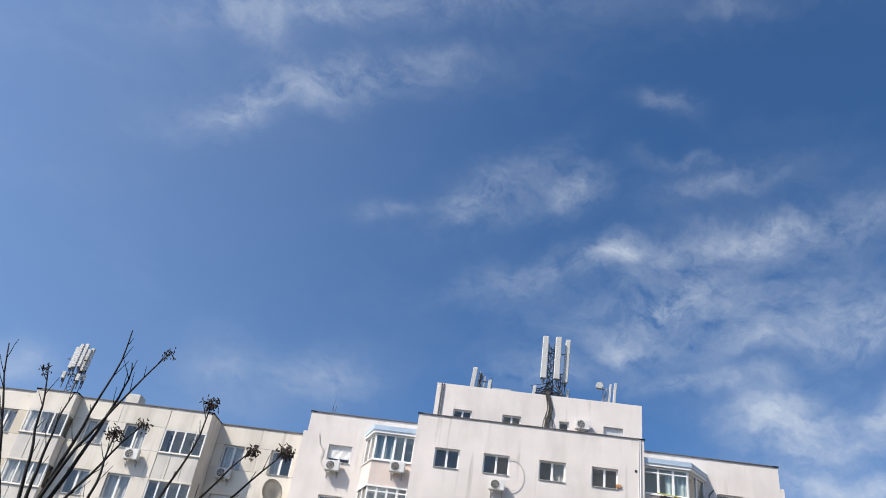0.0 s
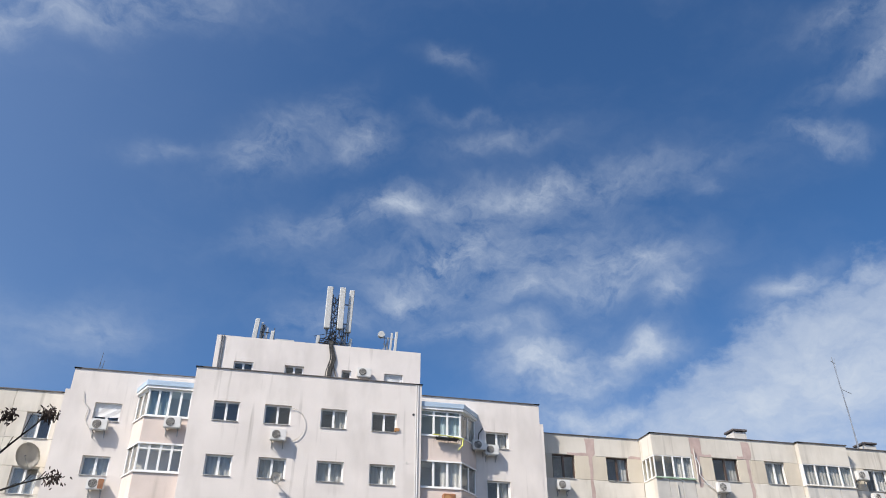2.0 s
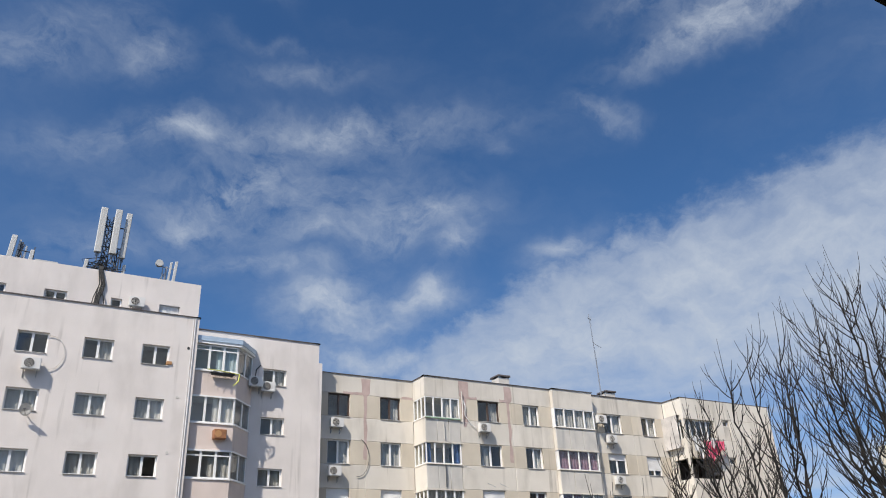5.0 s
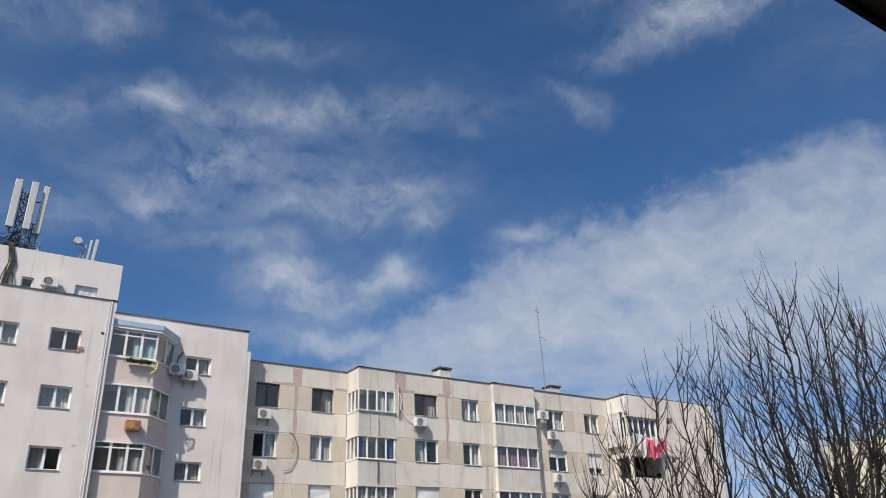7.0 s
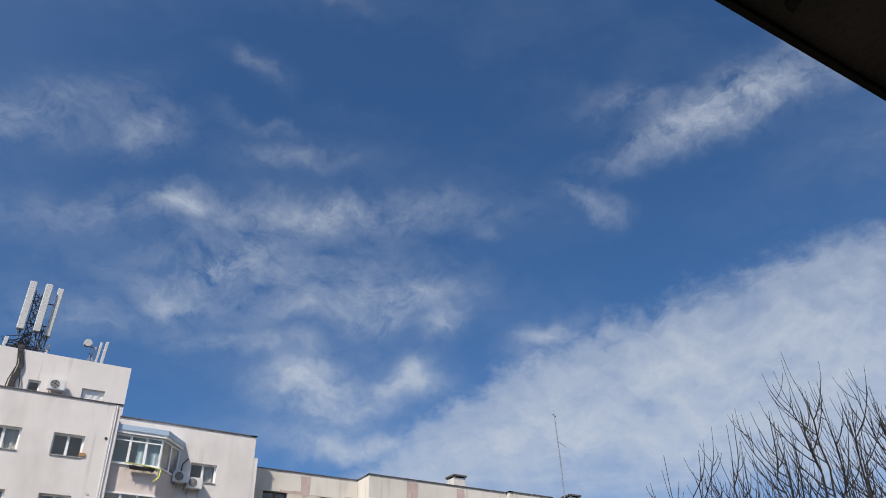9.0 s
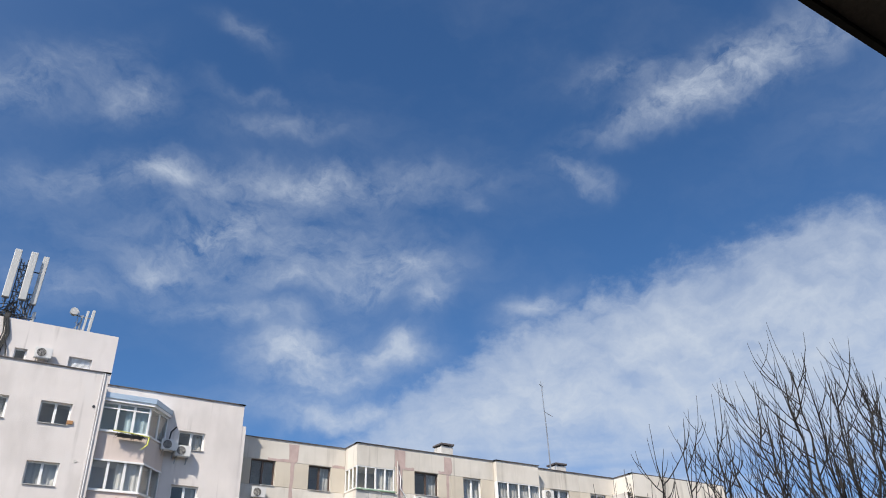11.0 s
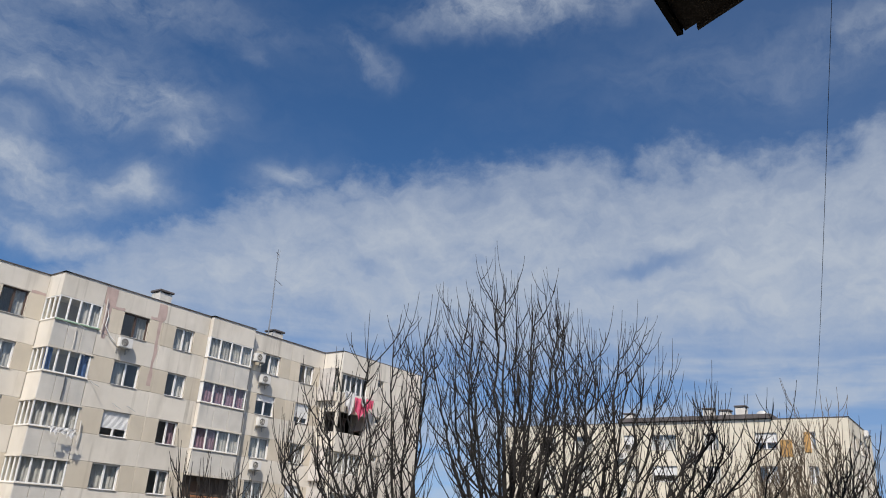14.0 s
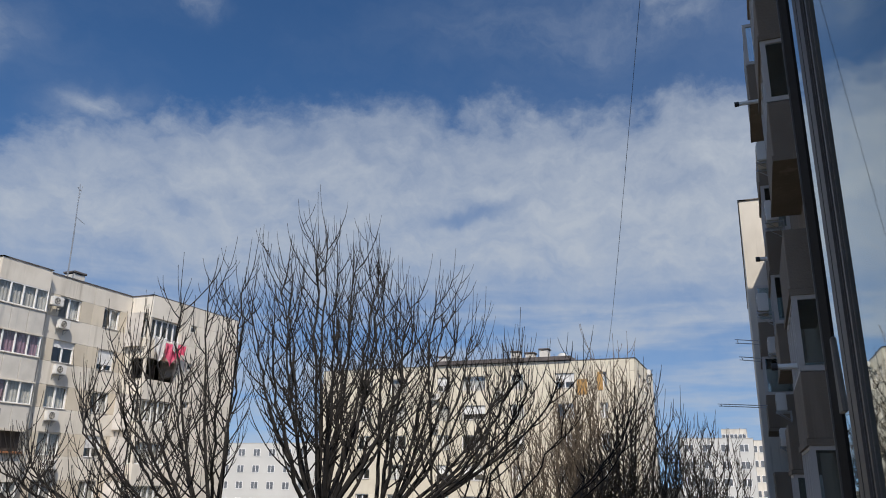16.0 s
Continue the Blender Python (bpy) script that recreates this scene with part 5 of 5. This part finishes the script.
for x, z, reach in ((31.6, 15.4, 0.9), (31.4, 14.7, 0.8), (30.9, 12.9, 1.7)):
    bm = bmesh.new()
    for dx in (0, 0.8):
        tube(bm, [Vector((x + dx, -0.22, z - 0.1)), Vector((x + dx, -0.2 + reach, z))], [0.018, 0.014], 5)
    tube(bm, [Vector((x, -0.3 + reach, z)), Vector((x + 0.8, -0.3 + reach, z))], [0.012] * 2, 4)
    tagged(part("drying_rack", bm, STEEL), "thin steel clothes-drying brackets standing out from a balcony", "drying rack")

# open window sash folded back beside the viewpoint
sash = thing("window_sash", "open grey aluminium window sash reflecting the sky", "window sash", at=(1.6, 0.09, 8.6))
MIRROR = glass_material("sash_glass", (0.25, 0.27, 0.27), (0.86, 0.90, 0.88), 0.3)
for x0, x1 in ((0.92, 1.36), (1.52, 1.61)):
    bm = bmesh.new()
    box(bm, None, x0, x1, 0.088, 0.093, 8.65, 12.2)
    part("pane", bm, MIRROR, sash)
for x0, x1, y0, y1, m in ((1.36, 1.378, 0.07, 0.097, GREYPROFILE), (1.378, 1.408, 0.07, 0.094, DARKPROFILE), (1.408, 1.456, 0.07, 0.098, GREYPROFILE), (1.456, 1.478, 0.07, 0.094, DARKPROFILE),
                          (1.478, 1.52, 0.07, 0.096, GREYPROFILE), (1.61, 1.735, 0.06, 0.095, DARKPROFILE), (1.735, 1.748, 0.06, 0.097, GREYPROFILE)):
    bm = bmesh.new()
    box(bm, None, x0, x1, y0, y1, 8.6, 12.25)
    bmesh.ops.bevel(bm, geom=[e for e in bm.edges if abs((e.verts[0].co - e.verts[1].co).z) > 1], offset=0.003, segments=2, affect="EDGES")
    part("profile", tidy(bm), m, sash)
bm = bmesh.new()
v, fs = box(bm, None, 1.575, 1.625, 0.085, 0.0965, 10.1, 10.2)
for q in v:
    if q.co.z > 10.15 and q.co.x < 1.6:
        q.co.x += 0.035
bmesh.ops.bevel(bm, geom=bm.edges[:], offset=0.002, segments=1, affect="EDGES")
part("latch", tidy(bm), GREYPROFILE, sash, "small grey latch plate")
bm = bmesh.new()
box(bm, None, 0.92, 1.748, -1.2, 0.06, 8.45, 8.6)
part("sill", bm, GREYPROFILE, sash)

# projecting sheet canopy overhead
EAVE = thing("canopy", "dark rusty sheet-metal canopy projecting from the wall overhead", "canopy", at=(2.6, -1.25, 12.2))
H = 2.2
x0, x1, y1 = 1.55, 3.44, 1.078


def slanted(bm):
    """The canopy's end is cut on the slant in plan."""
    for v in bm.verts:
        v.co.x -= 0.45 * (y1 - v.co.y)
    return bm


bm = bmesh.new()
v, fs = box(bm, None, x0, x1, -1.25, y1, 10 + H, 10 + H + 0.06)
part("sheet", slanted(bm), RUST_AND_SHADE, EAVE)
bm = bmesh.new()
box(bm, None, x0, x1 - 0.02, y1 + 0.002, y1 + 0.03, 10 + H - 0.03, 10 + H + 0.08)
part("front_lip", bm, DARKPROFILE, EAVE)
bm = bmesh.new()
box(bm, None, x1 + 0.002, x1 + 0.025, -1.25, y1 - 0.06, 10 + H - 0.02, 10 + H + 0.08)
part("end_lip", slanted(bm), RUST_AND_SHADE, EAVE)
for x in (x0 + 0.2, (x0 + x1) / 2, x1 - 0.25):
    bm = bmesh.new()
    box(bm, None, x - 0.02, x + 0.02, -1.25, y1 - 0.08, 10 + H - 0.04, 10 + H - 0.002)
    part("rib", slanted(bm), DARKPROFILE, EAVE)

# a thin cable hanging down across the view
bm = bmesh.new()
a, b = Vector((0.5, 0.2, 10)) + 9.0 * sky_dir(84.6, 36), Vector((0.5, 0.2, 10)) + 68 * sky_dir(79.9, 8.6)
pts = [a.lerp(b, k / 24) + Vector((0, 0, -0.9 * math.sin(math.pi * k / 24))) for k in range(25)]
tube(bm, pts, [0.003 + 0.012 * k / 24 for k in range(25)], 5)
tagged(part("overhead_cable", bm, CABLE), "thin black cable slung between the blocks", "cable")

# ---- bare trees ----
def shoot(bm, p, d, length, r0, r1, rs, rise=0.2, wobble=0.1, n=5, sides=4):
    """A bending shoot; returns its points and headings."""
    pts, ways, v, q = [p.copy()], [d.normalized()], d.normalized(), p.copy()
    for i in range(n):
        v = (v + Vector((rs.uniform(-1, 1), rs.uniform(-1, 1), rs.uniform(-0.6, 0.6))) * wobble + Vector((0, 0, rise))).normalized()
        q = q + v * (length / n)
        pts.append(q.copy())
        ways.append(v.copy())
    tube(bm, pts, [r0 + (r1 - r0) * i / n for i in range(n + 1)], sides)
    return pts, ways


def side_way(v, rs, angle, lift=0.35):
    s = Vector((rs.uniform(-1, 1), rs.uniform(-1, 1), rs.uniform(-0.5, 0.8)))
    s = (s - v * s.dot(v)).normalized()
    return (v * math.cos(angle) + s * math.sin(angle) + Vector((0, 0, lift))).normalized()


def bare_tree(x, y, fork, limbs, top, wide, seed, label, mat=BARK, r=0.16, lean=(0.0, 0.0), thick=1.0, dense=1.0, low=0.55, squash=1.0):
    """Trunk, limbs fanning out and curving up to a dome, branches along them that sweep upwards, long straight shoots at the ends."""
    rs = random.Random(seed)
    t = thing("tree", label, "tree", "bare trees", at=(x, y, 0))
    bm = bmesh.new()
    tube(bm, [Vector((x, y, -0.1)), Vector((x + 0.1, y, fork * 0.4)), Vector((x - 0.05, y + 0.1, fork * 0.8)), Vector((x, y, fork))], [r * 1.5, r * 1.2, r * 1.05, r], 9)
    part("trunk", bm, mat, t)
    tall = top - fork
    size = tall / 7.5
    for k in range(limbs):
        a = math.tau * (k * 0.382 + rs.uniform(-0.05, 0.05))
        f = ((k + 0.6) / limbs) ** 0.6
        out = Vector(((math.cos(a) * f + lean[0]) * wide, (math.sin(a) * f + lean[1]) * wide * squash, 0))
        reach = out.length / max(wide, 0.01)
        end = Vector((x, y, fork)) + out + Vector((0, 0, tall * (1 - (1 - low) * min(reach, 1.15) ** 2) * rs.uniform(0.74, 0.9)))
        start = Vector((x, y, fork - rs.uniform(0.0, 0.8)))
        bend = start + Vector((out.x * 0.85, out.y * 0.85, (end.z - start.z) * 0.42))
        pts, n = [], 16
        for i in range(n + 1):
            u = i / n
            q = start.lerp(bend, u).lerp(bend.lerp(end, u), u)
            pts.append(q + Vector((noise.noise((k, i * 0.5, seed)), noise.noise((k, i * 0.5, seed + 40)), 0.5 * noise.noise((k, i * 0.5, seed + 80)))) * 0.26 * size * u)
        ways = [(pts[min(i + 1, n)] - pts[max(i - 1, 0)]).normalized() for i in range(n + 1)]
        length = (end - start).length
        bm = bmesh.new()
        rl = r * rs.uniform(0.3, 0.46)
        tube(bm, pts, [rl + (0.016 * thick - rl) * (i / n) ** 0.7 for i in range(n + 1)], 6)
        count = max(4, int(length * 1.75 * dense / size))
        for i in range(count):
            g = min(0.22 + 0.76 * (i + rs.random()) / count, 0.999)
            j = int(g * n)
            base = pts[j].lerp(pts[j + 1], g * n - j)
            turn = rs.uniform(0, math.tau)
            w = (Vector((math.cos(turn), math.sin(turn), 0.0)) * 0.85 + ways[j] * 0.6).normalized()
            sl = rs.uniform(0.8, 2.1) * size * (1.25 - 0.55 * g)
            r0 = min(rl * 0.5, 0.021 * thick * (1.35 - 0.55 * g))
            sp, sw = shoot(bm, base, w, sl, r0, 0.0095 * thick, rs, 0.15, 0.07, 8, 5)
            for m in range(rs.randint(3, 5)):
                h = rs.uniform(0.15, 0.95)
                q = min(int(h * 8), 7)
                turn = rs.uniform(0, math.tau)
                w2 = (Vector((math.cos(turn), math.sin(turn), 0)) * 0.9 + sw[q] * 0.6).normalized()
                shoot(bm, sp[q].lerp(sp[q + 1], h * 8 - q), w2, sl * rs.uniform(0.22, 0.6), 0.0105 * thick, 0.006 * thick, rs, 0.3, 0.05, 5, 4)
            shoot(bm, sp[-1], (sw[-1] + Vector((rs.uniform(-0.25, 0.25), rs.uniform(-0.25, 0.25), 0.35))).normalized(), rs.uniform(0.3, 0.85) * size, 0.0095 * thick, 0.0055 * thick, rs, 0.22, 0.02, 4, 4)
        for m in range(4):
            w = (ways[n - m] + Vector((rs.uniform(-0.6, 0.6), rs.uniform(-0.6, 0.6), 0.5))).normalized()
            shoot(bm, pts[n - m], w, rs.uniform(0.7, 1.35) * size, 0.0115 * thick, 0.006 * thick, rs, 0.28, 0.02, 6, 4)
        part("limb", bm, mat, t)
    return t


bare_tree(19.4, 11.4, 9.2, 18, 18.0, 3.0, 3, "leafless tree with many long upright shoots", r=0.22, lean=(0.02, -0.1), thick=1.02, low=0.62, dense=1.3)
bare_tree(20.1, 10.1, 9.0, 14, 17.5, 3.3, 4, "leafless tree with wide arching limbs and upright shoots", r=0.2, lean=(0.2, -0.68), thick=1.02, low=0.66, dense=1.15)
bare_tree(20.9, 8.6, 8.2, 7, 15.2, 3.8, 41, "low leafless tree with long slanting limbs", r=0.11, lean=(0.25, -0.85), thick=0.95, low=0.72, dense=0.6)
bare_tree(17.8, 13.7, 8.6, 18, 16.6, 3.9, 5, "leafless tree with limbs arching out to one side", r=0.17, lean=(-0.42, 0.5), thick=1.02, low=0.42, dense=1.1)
bare_tree(32.8, 5.7, 5.5, 19, 16.2, 3.1, 8, "leafless bushy tree with pale brown twigs", PALEBARK, r=0.2, thick=1.25, dense=1.9)
bare_tree(32.3, 8.2, 5.0, 17, 14.7, 3.2, 21, "leafless tree with pale brown twigs", PALEBARK, r=0.17, thick=1.25, dense=1.8)
bare_tree(33.2, 3.2, 5.0, 11, 13.2, 1.9, 27, "small leafless tree with pale brown twigs", PALEBARK, r=0.14, thick=1.1, dense=1.1)
bare_tree(57.4, 3.4, 5.0, 12, 15.4, 2.9, 12, "small leafless tree by the far block", PALEBARK, r=0.16, thick=1.7, dense=1.0)
bare_tree(46.0, 9.4, 4.0, 12, 14.2, 3.8, 15, "leafless tree in front of the far block", PALEBARK, r=0.16, thick=1.4, dense=0.9)

# the ash tree at the near side, with dry seed bunches left on bare shoots
ash = thing("tree", "bare ash tree with dry dark seed bunches at the shoot ends", "tree", "bare trees", at=(-8.8, 10.6, 0))
rs = random.Random(31)
bm = bmesh.new()
tube(bm, [Vector((-8.8, 10.6, -0.1)), Vector((-8.75, 10.6, 4.5)), Vector((-8.58, 10.5, 9.2))], [0.2, 0.16, 0.11], 9)
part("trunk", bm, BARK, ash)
ASH_LIMBS = (((-9.3, 11.5), (-8.75, 12.95), (-8.72, 14.5)), ((-9.0, 12.2), (-8.5, 13.3), (-8.58, 13.97)), ((-9.3, 11.6), (-8.72, 12.75), (-7.93, 14.13)),
         ((-9.4, 11.6), (-9.55, 12.6), (-9.84, 13.65)), ((-9.2, 11.3), (-8.7, 12.0), (-8.05, 13.05)), ((-9.2, 11.5), (-9.35, 12.3), (-9.2, 13.3)),
         ((-8.4, 11.0), (-8.35, 12.0), (-8.4, 12.8)), ((-7.9, 10.6), (-7.15, 12.1), (-7.12, 13.45)), ((-7.6, 10.7), (-6.8, 11.9), (-6.2, 12.78)),
         ((-7.4, 10.7), (-6.4, 12.0), (-5.75, 12.82)), ((-7.5, 10.8), (-6.6, 11.75), (-5.5, 12.02)), ((-9.5, 11.4), (-10.1, 12.6), (-10.6, 13.95)))
BUNCH = {2: 5, 3: 5, 6: 22, 7: 24, 8: 16, 9: 26, 10: 16, 4: 9}
for i, (low, mid, tip) in enumerate(ASH_LIMBS):
    y = 10 + 0.15 * math.sin(i * 2.1)
    P = [p + Vector((0.53, 0.4, -0.78)) for p in (Vector((-9.4, 10.1, 10.3)), Vector((low[0], y, low[1])), Vector((mid[0], y, mid[1])), Vector((tip[0], y, tip[1])))]
    pts = []
    for k in range(17):
        u = k / 16
        a = P[0].lerp(P[1], u).lerp(P[1].lerp(P[2], u), u)
        b = P[1].lerp(P[2], u).lerp(P[2].lerp(P[3], u), u)
        pts.append(a.lerp(b, u) + Vector((noise.noise((i, k * 0.4, 0)), 0, noise.noise((i, k * 0.4, 5)))) * 0.05)
    bm = bmesh.new()
    tube(bm, pts, [0.042 - 0.033 * k / 16 for k in range(17)], 6)
    for k in (9, 11, 13, 14, 15):
        w = (pts[k + 1] - pts[k]).normalized()
        shoot(bm, pts[k], side_way(w, rs, 0.6, 0.2), rs.uniform(0.1, 0.4), 0.009, 0.005, rs, 0.1, 0.15, 3, 4)
    limb = part("limb", bm, BARK, ash)
    if i in BUNCH:
        bm = bmesh.new()
        for k in range(BUNCH[i] * 6):
            c = pts[-1] + Vector((rs.gauss(0, 0.055), rs.gauss(0, 0.05), rs.gauss(-0.03, 0.05)))
            d = Vector((rs.uniform(-0.5, 0.5), rs.uniform(-0.5, 0.5), rs.uniform(-1.2, 0.3))).normalized()
            tube(bm, [c, c + d * 0.025, c + d * rs.uniform(0.035, 0.065)], [0.004, 0.011, 0.004], 4)
        part("seed_bunch", bm, SEED, limb, "dry dark seed bunch")["kind"] = "stuff"
